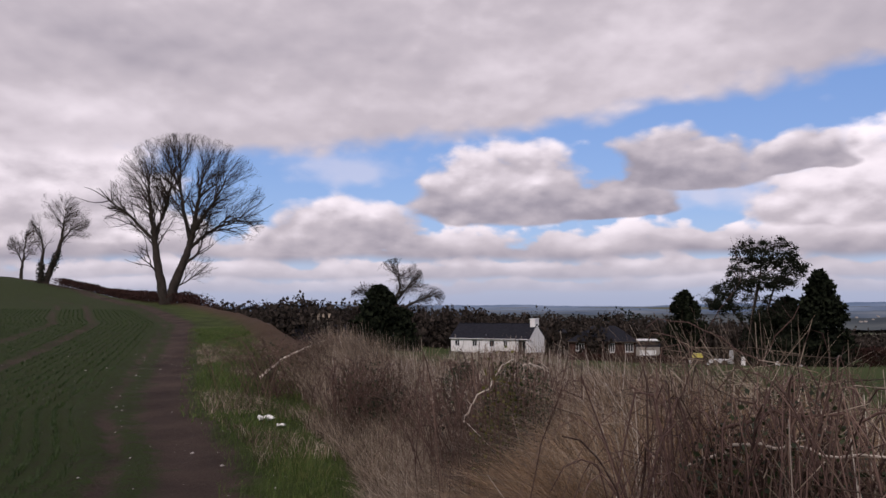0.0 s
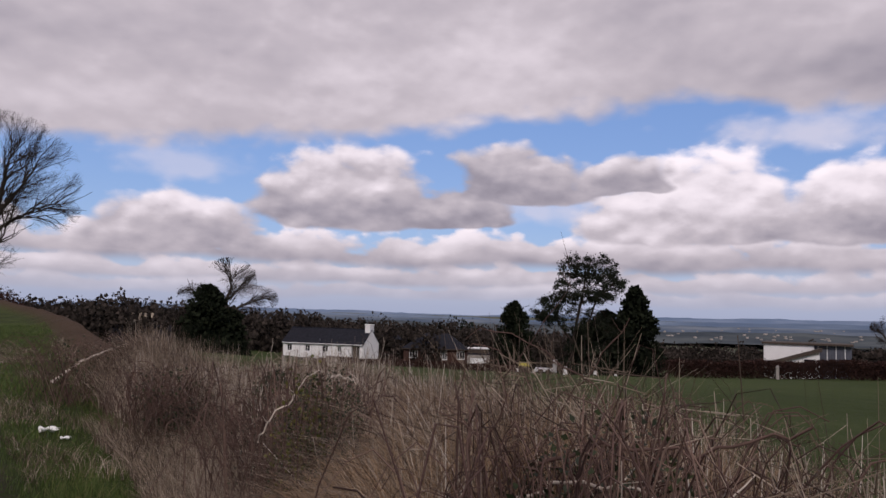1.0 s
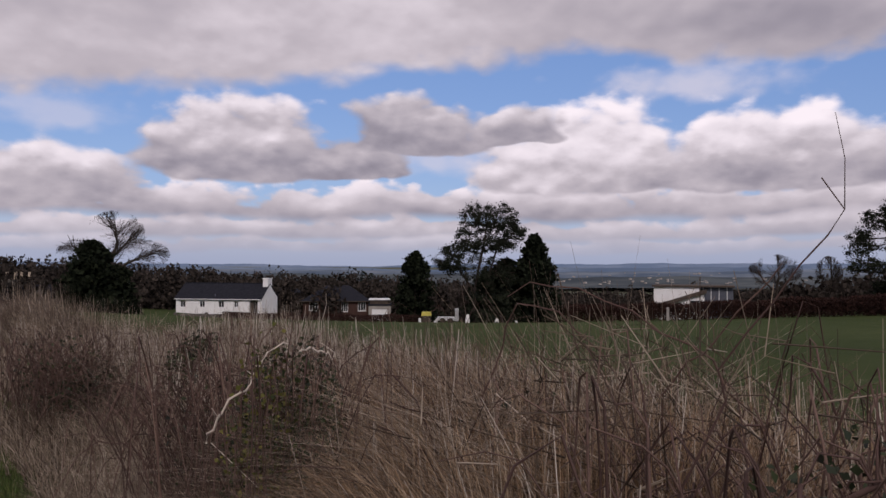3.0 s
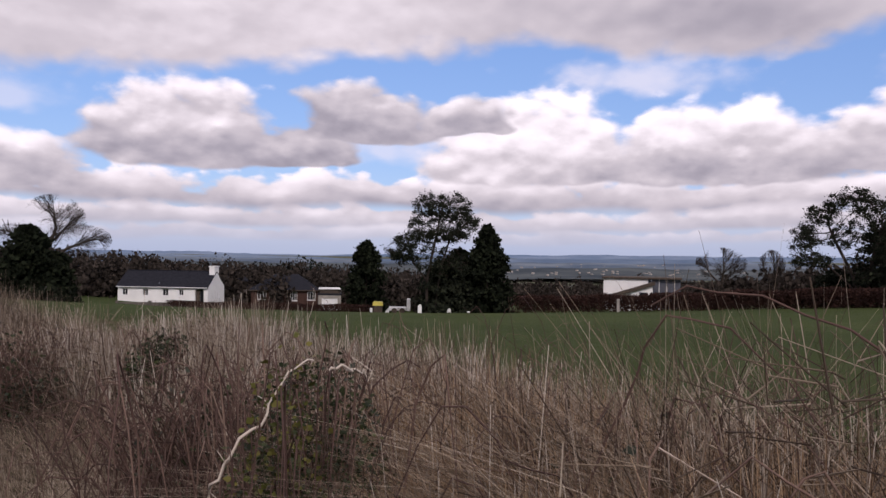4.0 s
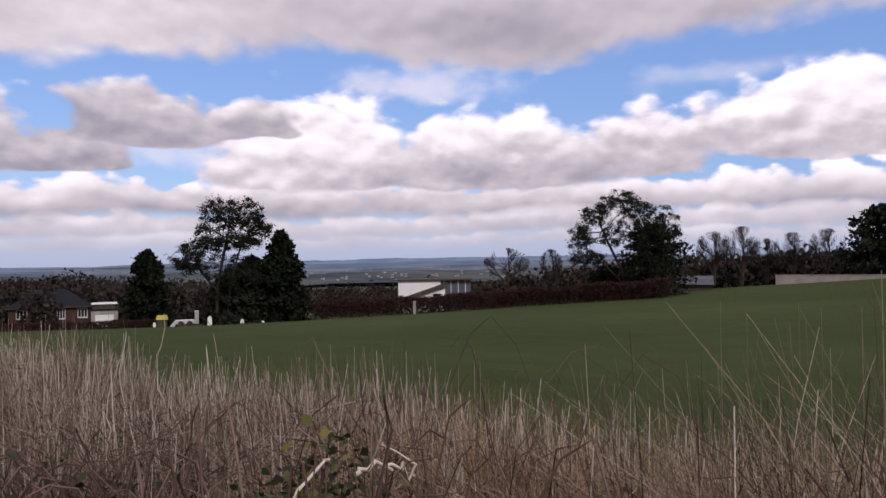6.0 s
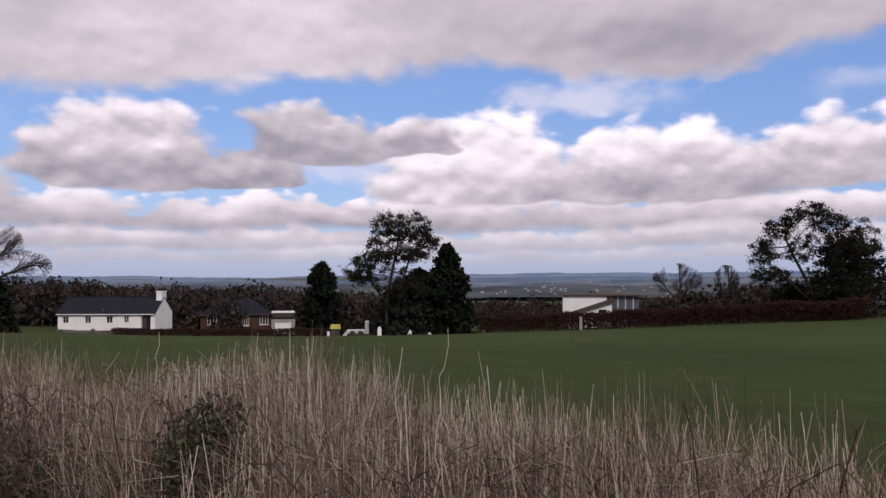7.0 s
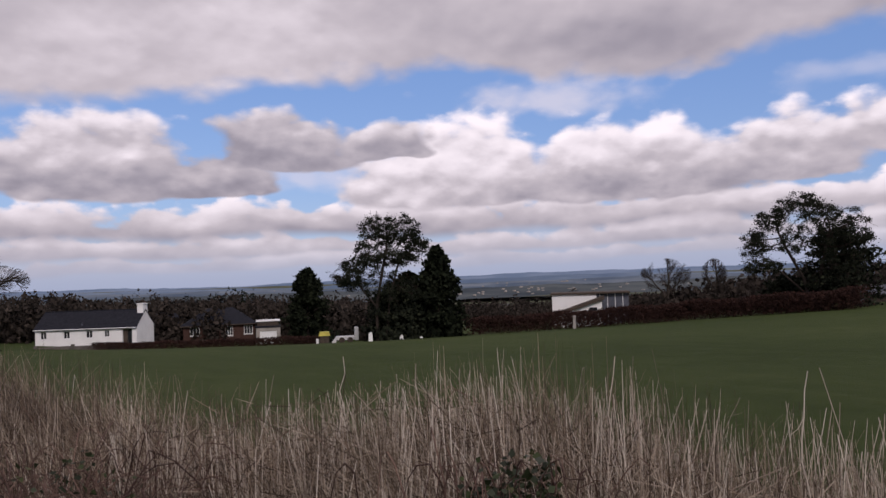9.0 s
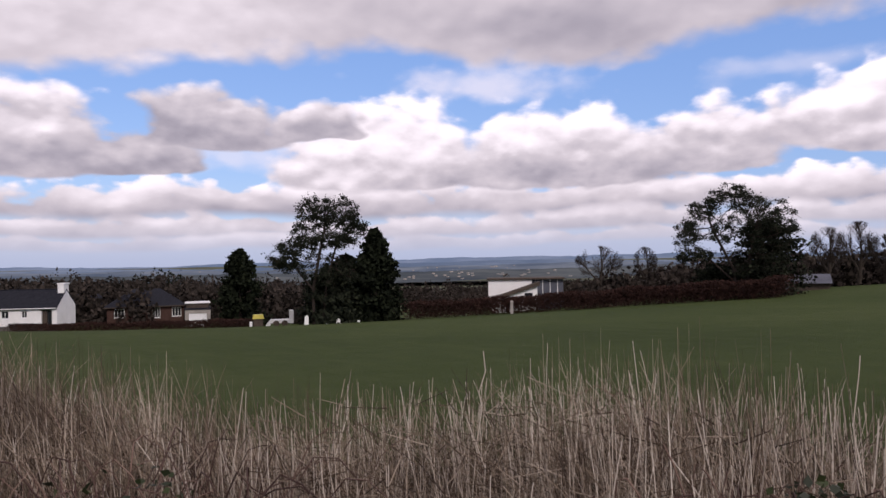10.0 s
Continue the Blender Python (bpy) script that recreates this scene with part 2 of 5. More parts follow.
# ---- mesh helpers ----
def mesh_of(name, verts, faces, mat, smooth=False):
    """One mesh from arrays of points and of faces that all have the same number of corners."""
    v, f = np.asarray(verts, np.float32).reshape(-1, 3), np.asarray(faces, np.int32)
    me = bpy.data.meshes.new(name)
    n, k = f.shape
    me.vertices.add(len(v))
    me.vertices.foreach_set("co", v.ravel())
    me.loops.add(n * k)
    me.loops.foreach_set("vertex_index", f.ravel())
    me.polygons.add(n)
    me.polygons.foreach_set("loop_start", np.arange(n, dtype=np.int32) * k)
    me.update(calc_edges=True)
    me.materials.append(mat)
    if smooth:
        me.polygons.foreach_set("use_smooth", np.ones(n, bool))
    return me


def join(sets):
    """Joins (points, faces) pairs."""
    vs, fs, k = [], [], 0
    for v, f in sets:
        vs.append(v)
        fs.append(f + k)
        k += len(v)
    return np.concatenate(vs), np.concatenate(fs)


def child(name, me, parent, label=""):
    ob = new(name, me)
    ob.parent = parent
    if label:
        ob["label"] = label
    return ob


def part(name, bm, mat, parent, label=""):
    """A bmesh as one mesh object under a thing or under a part."""
    me = bpy.data.meshes.new(name)
    bmesh.ops.recalc_face_normals(bm, faces=bm.faces)
    bm.to_mesh(me)
    bm.free()
    me.materials.append(mat)
    return child(name, me, parent, label)


def box(bm, x0, x1, y0, y1, z0, z1, bevel=0.0):
    r = bmesh.ops.create_cube(bm, size=1)["verts"]
    bmesh.ops.scale(bm, vec=(x1 - x0, y1 - y0, z1 - z0), verts=r)
    bmesh.ops.translate(bm, vec=((x0 + x1) / 2, (y0 + y1) / 2, (z0 + z1) / 2), verts=r)
    if bevel:
        bmesh.ops.bevel(bm, geom=list({e for v in r for e in v.link_edges}), offset=bevel, segments=1, affect="EDGES")
    return bm


def boxed(x0, x1, y0, y1, z0, z1, bevel=0.0):
    return box(bmesh.new(), x0, x1, y0, y1, z0, z1, bevel)


def prism(points, depth_vec):
    """A flat outline pushed along a vector."""
    bm = bmesh.new()
    a = [bm.verts.new(p) for p in points]
    b = [bm.verts.new(Vector(p) + Vector(depth_vec)) for p in points]
    bm.faces.new(a)
    bm.faces.new(b[::-1])
    for i in range(len(a)):
        j = (i + 1) % len(a)
        bm.faces.new((a[i], b[i], b[j], a[j]))
    return bm


def thing(name, x, y, z, turn, label, category, group="", kind=""):
    ob = new(name)
    ob.matrix_world = pose(x, y, z, 0, 0, turn)
    return tagged(ob, label, category, group, kind)


rng = np.random.default_rng(7)


def ribbons(p, h, turn, bend, w, k=3, face=None):
    """Blades: base points p, heights h, the way each leans (radians), how far it bends over (0..1), base widths w."""
    n = len(p)
    face = rng.uniform(0, math.pi, n) if face is None else face
    side = np.stack([np.cos(face), np.sin(face), np.zeros(n)], 1)
    way = np.stack([np.cos(turn), np.sin(turn), np.zeros(n)], 1)
    rows = []
    for i in range(k + 1):
        u = i / k
        out = bend * u * u * h
        upz = h * u * (1 - .45 * bend * u)
        c = p + way * out[:, None]
        c[:, 2] += upz
        ww = w * (1 - .82 * u) * .5
        rows += [c - side * ww[:, None], c + side * ww[:, None]]
    v = np.stack(rows, 1).reshape(-1, 3)
    b = (np.arange(n) * 2 * (k + 1))[:, None]
    f = np.concatenate([b + np.array([[2 * i, 2 * i + 1, 2 * i + 3, 2 * i + 2]]) for i in range(k)])
    return v, f


def tubes(a, b, ra, rb, sides=4):
    """Straight tapered sticks from a to b."""
    d = b - a
    ln = np.linalg.norm(d, axis=1, keepdims=True) + 1e-9
    d = d / ln
    ref = np.where(np.abs(d[:, 2:3]) > .9, np.array([[1., 0, 0]]), np.array([[0., 0, 1]]))
    u = np.cross(d, ref)
    u /= np.linalg.norm(u, axis=1, keepdims=True) + 1e-9
    w = np.cross(d, u)
    rows = []
    for c, r in ((a, ra), (b, rb)):
        for i in range(sides):
            t = 2 * math.pi * i / sides
            rows.append(c + (u * math.cos(t) + w * math.sin(t)) * r[:, None])
    v = np.stack(rows, 1).reshape(-1, 3)
    base = (np.arange(len(a)) * 2 * sides)[:, None]
    f = np.concatenate([base + np.array([[i, (i + 1) % sides, sides + (i + 1) % sides, sides + i]]) for i in range(sides)])
    return v, f


def strand(points, r0, r1, sides=5):
    """One bent stem through points, thinner towards its end; rings are shared."""
    pts = np.asarray(points, float)
    n = len(pts)
    d = np.gradient(pts, axis=0)
    d /= np.linalg.norm(d, axis=1, keepdims=True) + 1e-9
    ref = np.array([.31, .17, .93])
    u = np.cross(d, ref)
    u /= np.linalg.norm(u, axis=1, keepdims=True) + 1e-9
    w = np.cross(d, u)
    r = np.linspace(r0, r1, n)[:, None]
    ring = [pts + (u * math.cos(t) + w * math.sin(t)) * r for t in np.arange(sides) * 2 * math.pi / sides]
    v = np.stack(ring, 1).reshape(-1, 3)
    f = [[i * sides + j, i * sides + (j + 1) % sides, (i + 1) * sides + (j + 1) % sides, (i + 1) * sides + j]
         for i in range(n - 1) for j in range(sides)]
    return v, np.array(f)


def leaves(p, size, flat=.6):
    """Small folded leaves (two quads each) at points p, turned at random."""
    n = len(p)
    d = rng.normal(size=(n, 3))
    d[:, 2] *= flat
    d /= np.linalg.norm(d, axis=1, keepdims=True)
    e = rng.normal(size=(n, 3))
    e -= d * (e * d).sum(1, keepdims=True)
    e /= np.linalg.norm(e, axis=1, keepdims=True)
    nn = np.cross(d, e)
    s = size[:, None]
    tip, mid = p + d * s, p + d * s * .45
    l, r = mid + e * s * .36 + nn * s * .12, mid - e * s * .36 + nn * s * .12
    v = np.stack([p, l, tip, r], 1).reshape(-1, 3)
    f = (np.arange(n) * 4)[:, None] + np.array([[0, 1, 2, 3]])
    return v, f


# ---- the lie of the land ----
HY = np.array([-60, -30, -10, -4, 0, 2.3, 3.6, 4.6, 6.66, 9.3, 11.5, 14.6, 21, 38, 61.4, 82, 104, 160])
HX = np.array([17, 9, 4.6, 3.2, 2.4, 1.95, 1.75, 1.58, 1.35, .95, .25, -1.4, -3.7, -9.6, -21.5, -37, -58, -120])


def hedge_x(y):
    return (np.interp(y - 1.2, HY, HX) + np.interp(y, HY, HX) + np.interp(y + 1.2, HY, HX)) / 3


def off_hedge(x, y):
    """Metres to the right of the hedge bank's middle line."""
    sl = (hedge_x(y + 1) - hedge_x(y - 1)) / 2
    return (x - hedge_x(y)) / np.sqrt(1 + sl * sl)


def smooth(a, b, x):
    t = np.clip((x - a) / (b - a), 0, 1)
    return t * t * (3 - 2 * t)


def wavy(x, y, k, seed=0.0):
    return (np.sin(x * k + 1.3 * np.sin(y * k * .7 + seed)) + np.sin(y * k * 1.17 + 1.7 * np.sin(x * k * .6 + seed * 2)) +
            .5 * np.sin((x + y) * k * 2.3 + seed)) / 2.5


def land(x, y):
    """Height of the ground."""
    x, y = np.asarray(x, float), np.asarray(y, float)
    s = off_hedge(x, y)
    d = np.hypot(x, y)
    # ploughed hillside on the path's side, rising to a ridge
    left = .15 + 1.9 * smooth(8, 70, y) + 4.4 * smooth(58, 112, y) * smooth(-2, 3, -s) - 14 * smooth(112, 210, y)
    left = left + .016 * np.clip(-s - 3, 0, 60) * smooth(-6, 30, y)
    left = left - .05 * np.exp(-((s + 3.2) / .55) ** 2) - .05 * np.exp(-((s + 3.85) / .14) ** 2)
    left = left - .06 * np.exp(-((s + 6.9) / .2) ** 2) - .06 * np.exp(-((s + 8.7) / .2) ** 2)
    left = left + .012 * np.sin(s * 2 * math.pi / .45) * smooth(4.2, 5, -s) + .02 * wavy(x, y, 2.2) * smooth(0, 4, d)
    # grass field falling away on the other side
    xc, yc = np.clip(x, -15, 75), np.clip(y, -12, 105)
    right = -.296 - .0287 * xc - .0085 * yc + .000643 * xc * xc - .000428 * xc * yc - .000346 * yc * yc + .03 * wavy(x, y, .6, 2)
    z = left + (right - left) * smooth(.1, 2.6, s)
    near = 1 - smooth(10.5, 13.5, y)
    bank = .40 * np.exp(-np.abs((s - .15 - .5 * near) / (.75 + .55 * near)) ** 3) * (1 - .5 * smooth(15, 50, d))
    z = z + bank * (1 + .3 * wavy(x, y, 1.5, 4))
    # valley, plain and far rise
    e = np.hypot(x - 10, y - 20)
    vale = -6 - 34 * smooth(80, 700, d) - 12 * smooth(600, 1500, d) + 38 * smooth(2200, 4600, d) + 4 * wavy(x, y, .004) * smooth(300, 900, d)
    far = smooth(88, 190, e) * smooth(-2, 6, s + 14 * smooth(100, 140, y)) + smooth(150, 260, d)
    return z + (vale - z) * np.clip(far, 0, 1)


# ---- ground ----
def ground_mat():
    mt, nt, b = material("field_ground", .95, .1)
    at = lambda n: add(nt, "ShaderNodeAttribute", attribute_name=n).outputs["Fac"]
    big, mid, fine = noise_tex(nt, .05, 4), noise_tex(nt, .9, 5), noise_tex(nt, 16, 6, .65)
    crop = mix(nt, m(nt, "ADD", m(nt, "MULTIPLY", mid, .6), m(nt, "MULTIPLY", big, .4)), (.020, .034, .010), (.046, .068, .020))
    crop = mix(nt, ramp(nt, fine, [(.47, (0, 0, 0)), (.62, (.75, .75, .75))]), crop, (.034, .026, .019))
    soil = mix(nt, ramp(nt, mid, [(.3, (0, 0, 0)), (.7, (1, 1, 1))]), (.036, .026, .022), (.084, .060, .049))
    soil = mix(nt, ramp(nt, fine, [(.62, (0, 0, 0)), (.72, (.8, .8, .8))]), soil, (.16, .13, .10))
    turf = mix(nt, ramp(nt, mid, [(.3, (0, 0, 0)), (.7, (1, 1, 1))]), (.028, .036, .013), (.066, .092, .022))
    litter = mix(nt, mid, (.045, .028, .018), (.11, .075, .05))
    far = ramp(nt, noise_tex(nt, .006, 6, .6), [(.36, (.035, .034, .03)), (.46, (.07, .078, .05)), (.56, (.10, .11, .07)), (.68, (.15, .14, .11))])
    streak = noise_tex(nt, 1.0, 4, .6, vm(nt, "MULTIPLY", nt.nodes.new("ShaderNodeNewGeometry").outputs["Position"], (.9, .12, .5)))
    tone = m(nt, "ADD", m(nt, "MULTIPLY", big, .5), m(nt, "MULTIPLY", m(nt, "ADD", streak, mid), .28))
    c = mix(nt, at("field"), crop, ramp(nt, tone, [(.3, (.029, .044, .012)), (.5, (.046, .066, .019)), (.7, (.068, .088, .030))]))
    c = mix(nt, at("verge"), c, turf)
    patch = noise_tex(nt, 2.6, 4)
    edge = m(nt, "ADD", at("path"), m(nt, "ADD", m(nt, "MULTIPLY", m(nt, "SUBTRACT", patch, .5), 1.3), m(nt, "MULTIPLY", m(nt, "SUBTRACT", fine, .5), .6)))
    c = mix(nt, m(nt, "MULTIPLY", ramp(nt, edge, [(.3, (0, 0, 0)), (.7, (1, 1, 1))]), ramp(nt, at("path"), [(.03, (0, 0, 0)), (.25, (1, 1, 1))])), c, soil)
    c = mix(nt, at("bank"), c, litter)
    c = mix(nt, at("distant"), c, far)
    nt.links.new(c, b.inputs["Base Color"])
    bump(nt, b, m(nt, "ADD", fine, mid), 1.0, .09)
    return mt


def make_ground():
    na, nr = 800, 250
    r = np.concatenate([[0], np.geomspace(.35, 4900, nr)])
    th = np.arange(na) * 2 * math.pi / na
    x = (r[1:, None] * np.sin(th)).ravel()
    y = (r[1:, None] * np.cos(th)).ravel() + 4
    x, y = np.concatenate([[0], x]), np.concatenate([[4], y])
    v = np.stack([x, y, land(x, y)], 1)
    i, j = np.meshgrid(np.arange(nr - 1), np.arange(na), indexing="ij")
    q = np.stack([1 + i * na + j, 1 + (i + 1) * na + j, 1 + (i + 1) * na + (j + 1) % na, 1 + i * na + (j + 1) % na], -1).reshape(-1, 4)[:, ::-1]
    c = np.arange(na)
    inner = np.stack([np.zeros(na, int), np.zeros(na, int), 1 + (c + 1) % na, 1 + c], 1)
    me = bpy.data.meshes.new("ground")
    me.from_pydata(v.tolist(), [], q.tolist() + [[a, b2, d] for a, _, b2, d in inner.tolist()])
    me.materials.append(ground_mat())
    s, d = off_hedge(x, y), np.hypot(x, y)
    nearw = 1 - smooth(60, 110, d)
    ruts = np.exp(-((s + 6.9) / .3) ** 2) + np.exp(-((s + 8.7) / .3) ** 2) + .8 * np.exp(-((s + 3.85) / .16) ** 2) + .5 * np.exp(-((s + 5.2) / .14) ** 2)
    masks = {"field": smooth(.5, 2.0, s), "verge": smooth(-2.6, -2.2, s) * (1 - smooth(-.6, -.2, s)),
             "path": np.clip(np.exp(-((s + 2.95) / .52) ** 2) + .7 * ruts * nearw, 0, 1),
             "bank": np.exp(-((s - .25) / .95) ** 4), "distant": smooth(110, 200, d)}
    for n, val in masks.items():
        me.attributes.new(n, "FLOAT", "POINT").data.foreach_set("value", val.astype(np.float32))
    me.polygons.foreach_set("use_smooth", np.ones(len(me.polygons), bool))
    return tagged(new("ground", me), "ploughed and grassy farmland falling to a wide valley", "ground", kind="structure")


make_ground()


def spread(n, y0, y1, s0, s1, power=1.0):
    """Points on the ground along the hedge bank; power over 1 crowds them towards y0."""
    y = y0 + (y1 - y0) * rng.random(n) ** power
    s = rng.uniform(s0, s1, n)
    sl = (hedge_x(y + 1) - hedge_x(y - 1)) / 2
    x = hedge_x(y) + s * np.sqrt(1 + sl * sl)
    return np.stack([x, y, land(x, y) - .01], 1), s


def stuff(name, sets, mat, label, category):
    v, f = join(sets)
    return tagged(new(name, mesh_of(name, v, f, mat)), label, category, kind="stuff")


def clumpy(p, k, seed):
    return np.clip(.5 + .5 * wavy(p[:, 0], p[:, 1], k, seed), 0, 1)


# mounds along the bank: x, y, radius, extra height of the growth
MOUNDS = [(1.15, 5.1, .7, .36), (1.45, 4.2, .6, .26), (1.6, 3.2, .6, .2), (.7, 6.65, .45, .12), (.65, 8.0, .8, .08), (.35, 10.0, .5, .0),
          (-.75, 11.8, .8, .22), (1.6, 5.8, .6, .24), (-2.3, 15.2, 1.4, .5), (-4.6, 21, 2, .6)]


def swell(p):
    h = np.zeros(len(p))
    for mx, my, r, k in MOUNDS:
        h = np.maximum(h, k * np.exp(-((p[:, 0] - mx) ** 2 + (p[:, 1] - my) ** 2) / r ** 2))
    return h


# where bushes leave little room for grass: x, y, radius
BUSHY = [(.68, 6.62, .42), (.52, 6.25, .42), (1.34, 4.4, .42), (1.55, 3.0, .5), (.35, 10.1, .38), (.63, 8.05, .5), (-.85, 11.8, .45), (-.6, 11.3, .25)]


def bare(p):
    b = np.zeros(len(p))
    for bx_, by_, r in BUSHY:
        b = np.maximum(b, np.exp(-(((p[:, 0] - bx_) ** 2 + (p[:, 1] - by_) ** 2) / r ** 2) ** 2))
    return b


def trodden(p):
    """True on the strip that walkers keep clear beside the bank."""
    return p[:, 0] - np.interp(p[:, 1], [1, 2, 3, 5, 6, 7, 8.2, 9.1, 12], [.3, .32, .55, .12, -.06, -.45, -.9, -1.34, -2.4]) < np.interp(p[:, 1], [4.5, 6, 7.0, 8.0], [.62, .45, .4, .1])


def grow_bank():
    # tangled dry grass
    sets = []
    for n, y0, y1, w, pw in ((225000, -1.0, 12.0, .0048, 1), (26000, 12.0, 17, .006, 1), (26000, 17, 45, .014, 1.3), (16000, 45, 110, .035, 1.2)):
        p, s = spread(n, y0, y1, -1.5 if y0 < 8 else -.85, 2.5 if y0 < 8 else 1.5, pw)
        keep = ~trodden(p) & (rng.random(n) < .35 + .65 * clumpy(p, 3.1, 1.0)) & (rng.random(n) > .97 * bare(p))
        p, s = p[keep], s[keep]
        n = len(p)
        h = rng.uniform(.3, .78, n) * (.75 + .5 * clumpy(p, 1.7, 3.0)) * (1 - .45 * np.clip(np.abs(s - .2 - .5 * (y0 < 8)) - .3 - .5 * (y0 < 8), 0, 1)) + swell(p) * .9
        h += (.30 + .18 * clumpy(p, 2.6, 9.0)) * (1 - .75 * smooth(5.6, 7.8, p[:, 1]) * (1 - 1.25 * smooth(.3, 1.2, s))) * np.exp(-((s - .85) / 1.5) ** 4)
        h *= 1 - .12 * smooth(8.5, 10, p[:, 1])
        turn = np.where(rng.random(n) < .5, rng.uniform(0, 6.28, n), math.pi + .3 * rng.normal(size=n))
        sets.append(ribbons(p, h, turn, np.clip(rng.normal(.45, .3, n) + .3 * (1 - smooth(7, 9, p[:, 1])), 0, 1.25), w * rng.uniform(.6, 1.7, n), 4))
    stuff("dry_grass", sets, DRY, "matted dry brown grass on the hedge bank", "dry grass")
    # golden tufts
    sets = []
    for mx, my, r, k in ((1.12, 5.15, .5, .36), (1.0, 5.75, .35, .22), (1.5, 6.3, .6, .22), (1.3, 6.0, .4, .2), (1.65, 5.6, .5, .2), (1.1, 6.5, .3, .1), (1.6, 7.2, .6, .1), (1.95, 5.2, .6, .2)):
        n = 8500
        q = rng.normal(size=(n, 2)) * r * .6 + (mx, my)
        p = np.stack([q[:, 0], q[:, 1], land(q[:, 0], q[:, 1])], 1)
        away = np.arctan2(q[:, 1] - my, q[:, 0] - mx) + rng.normal(0, .5, n)
        h = (rng.uniform(.45, .8, n) + k) * np.exp(-.35 * ((q[:, 0] - mx) ** 2 + (q[:, 1] - my) ** 2) / r ** 2)
        sets.append(ribbons(p, h, away, np.clip(rng.normal(.55, .25, n), 0, 1), .005 * rng.uniform(.6, 1.5, n), 4))
    stuff("golden_grass", sets, TAN, "golden-brown tufts of flattened dry grass", "dry grass")
    # upright pale stalks
    sets = []
    for n, y0, y1, r in ((3600, -1, 6, .0026), (8600, 6, 12.2, .0026), (700, 12.2, 15, .003), (500, 15, 30, .005)):
        p, s = spread(n, y0, y1, -.6, 2.4 if y0 < 8 else 1.25)
        ok = ~trodden(p) & (rng.random(n) < .3 + .7 * clumpy(p, 4.2, 6.0)) & (rng.random(n) > .9 * bare(p))
        p, s, n = p[ok], s[ok], int(ok.sum())
        near = 1 - smooth(5.4, 7.4, p[:, 1])
        h = rng.uniform(.45, .82, n) * (.85 + .3 * clumpy(p, 2.3, 5.0)) + swell(p) * .5 + .2 * near - (.08 - .30 * smooth(.3, 1.2, s)) * (1 - near) - .2 * smooth(11, 14, p[:, 1])
        h = np.minimum(h, rng.uniform(1.12, 1.38, n) + .12 * near - p[:, 2]) + (rng.random(n) < .035) * rng.uniform(.08, .25, n)
        lean = rng.normal(0, .10, (n, 2))
        wild = rng.random(n) < .10 + .22 * near
        lean[wild] += rng.normal(0, .26, (wild.sum(), 2))
        h[wild] *= .9
        mid = p + np.stack([lean[:, 0] * h * .5, lean[:, 1] * h * .5, h * .55], 1)
        top = p + np.stack([lean[:, 0] * h + rng.normal(0, .02, n), lean[:, 1] * h + rng.normal(0, .02, n), h], 1)
        rr = r * rng.uniform(.6, 1.4, n)
        sets += [tubes(p, mid, rr, rr * .85, 4), tubes(mid, top, rr * .85, rr * .45, 4)]
        k = rng.random(n) < .35
        tip = mid[k] + np.stack([rng.normal(0, .07, k.sum()), rng.normal(0, .07, k.sum()), h[k] * rng.uniform(.15, .4, k.sum())], 1)
        sets.append(tubes(mid[k], tip, rr[k] * .6, rr[k] * .3, 3))
    # broken straws lying every way in the tangle
    n = 20000
    p, s = spread(n, -.5, 12, -.6, 2.0)
    ok = ~trodden(p) & (rng.random(n) > .8 * bare(p))
    p, n = p[ok], int(ok.sum())
    p[:, 2] += rng.random(n) ** .8 * (.62 + .2 * (1 - smooth(5.4, 7.4, p[:, 1])) + swell(p))
    t, e = rng.uniform(0, 6.28, n), rng.normal(.25, .5, n)
    ln = rng.uniform(.08, .26, n)
    d = np.stack([np.cos(t) * np.cos(e), np.sin(t) * np.cos(e), np.sin(e)], 1) * ln[:, None]
    rr = rng.uniform(.0012, .003, n)
    stuff("broken_straw", [tubes(p, p + d, rr, rr * .6, 3)], DRY, "broken straws lying in the dry grass", "straw")
    stuff("dead_stalks", sets, PALE, "pale upright dead stalks rising from the bank", "stalks")
    # thin woody stems tangled through the grass
    sets = []
    for i in range(1000):
        p, s = spread(1, -.5, 8.6 if i % 4 else 13, -.3, 1.35)
        if trodden(p)[0]:
            continue
        u = np.linspace(0, 1, 7)
        t, reach, hh = rng.uniform(0, 6.28), rng.uniform(.15, .7), rng.uniform(.45, 1.0) * (1 if p[0, 1] < 8 else .7) + swell(p)[0] * .6
        q = np.stack([np.cos(t) * reach * u, np.sin(t) * reach * u, hh * np.sin(u * rng.uniform(1.4, 2.8))], 1) + rng.normal(0, .02, (7, 3)).cumsum(0) + p
        r0 = rng.uniform(.0012, .0035)
        sets.append(strand(q, r0, r0 * .4, 3))
    stuff("tangled_stems", sets, TWIG, "dark thin stems tangled through the dry grass", "stems")
    # short green turf on the verge and seedlings in rows on the plough
    sets = []
    for n, y0, y1, w in ((60000, 3, 12, .005), (40000, 12, 34, .011)):
        p, s = spread(n, y0, y1, -2.75, -.55)
        keep = rng.random(n) < .08 + .92 * clumpy(p, 1.1, 7.0) ** 1.3 * smooth(-2.8, -2.0, s)
        p = p[keep]
        n = len(p)
        sets.append(ribbons(p, rng.uniform(.04, .13, n) * (.6 + 1.2 * clumpy(p, 4.5, 2.0)), rng.uniform(0, 6.28, n), rng.uniform(.1, .9, n), w * rng.uniform(.7, 1.5, n), 3))
    p, s = spread(20000, 3, 26, -2.4, -.5)
    k = (clumpy(p, 1.6, 11.0) > .58) | (s > -.8)
    p = p[k]
    n = len(p)
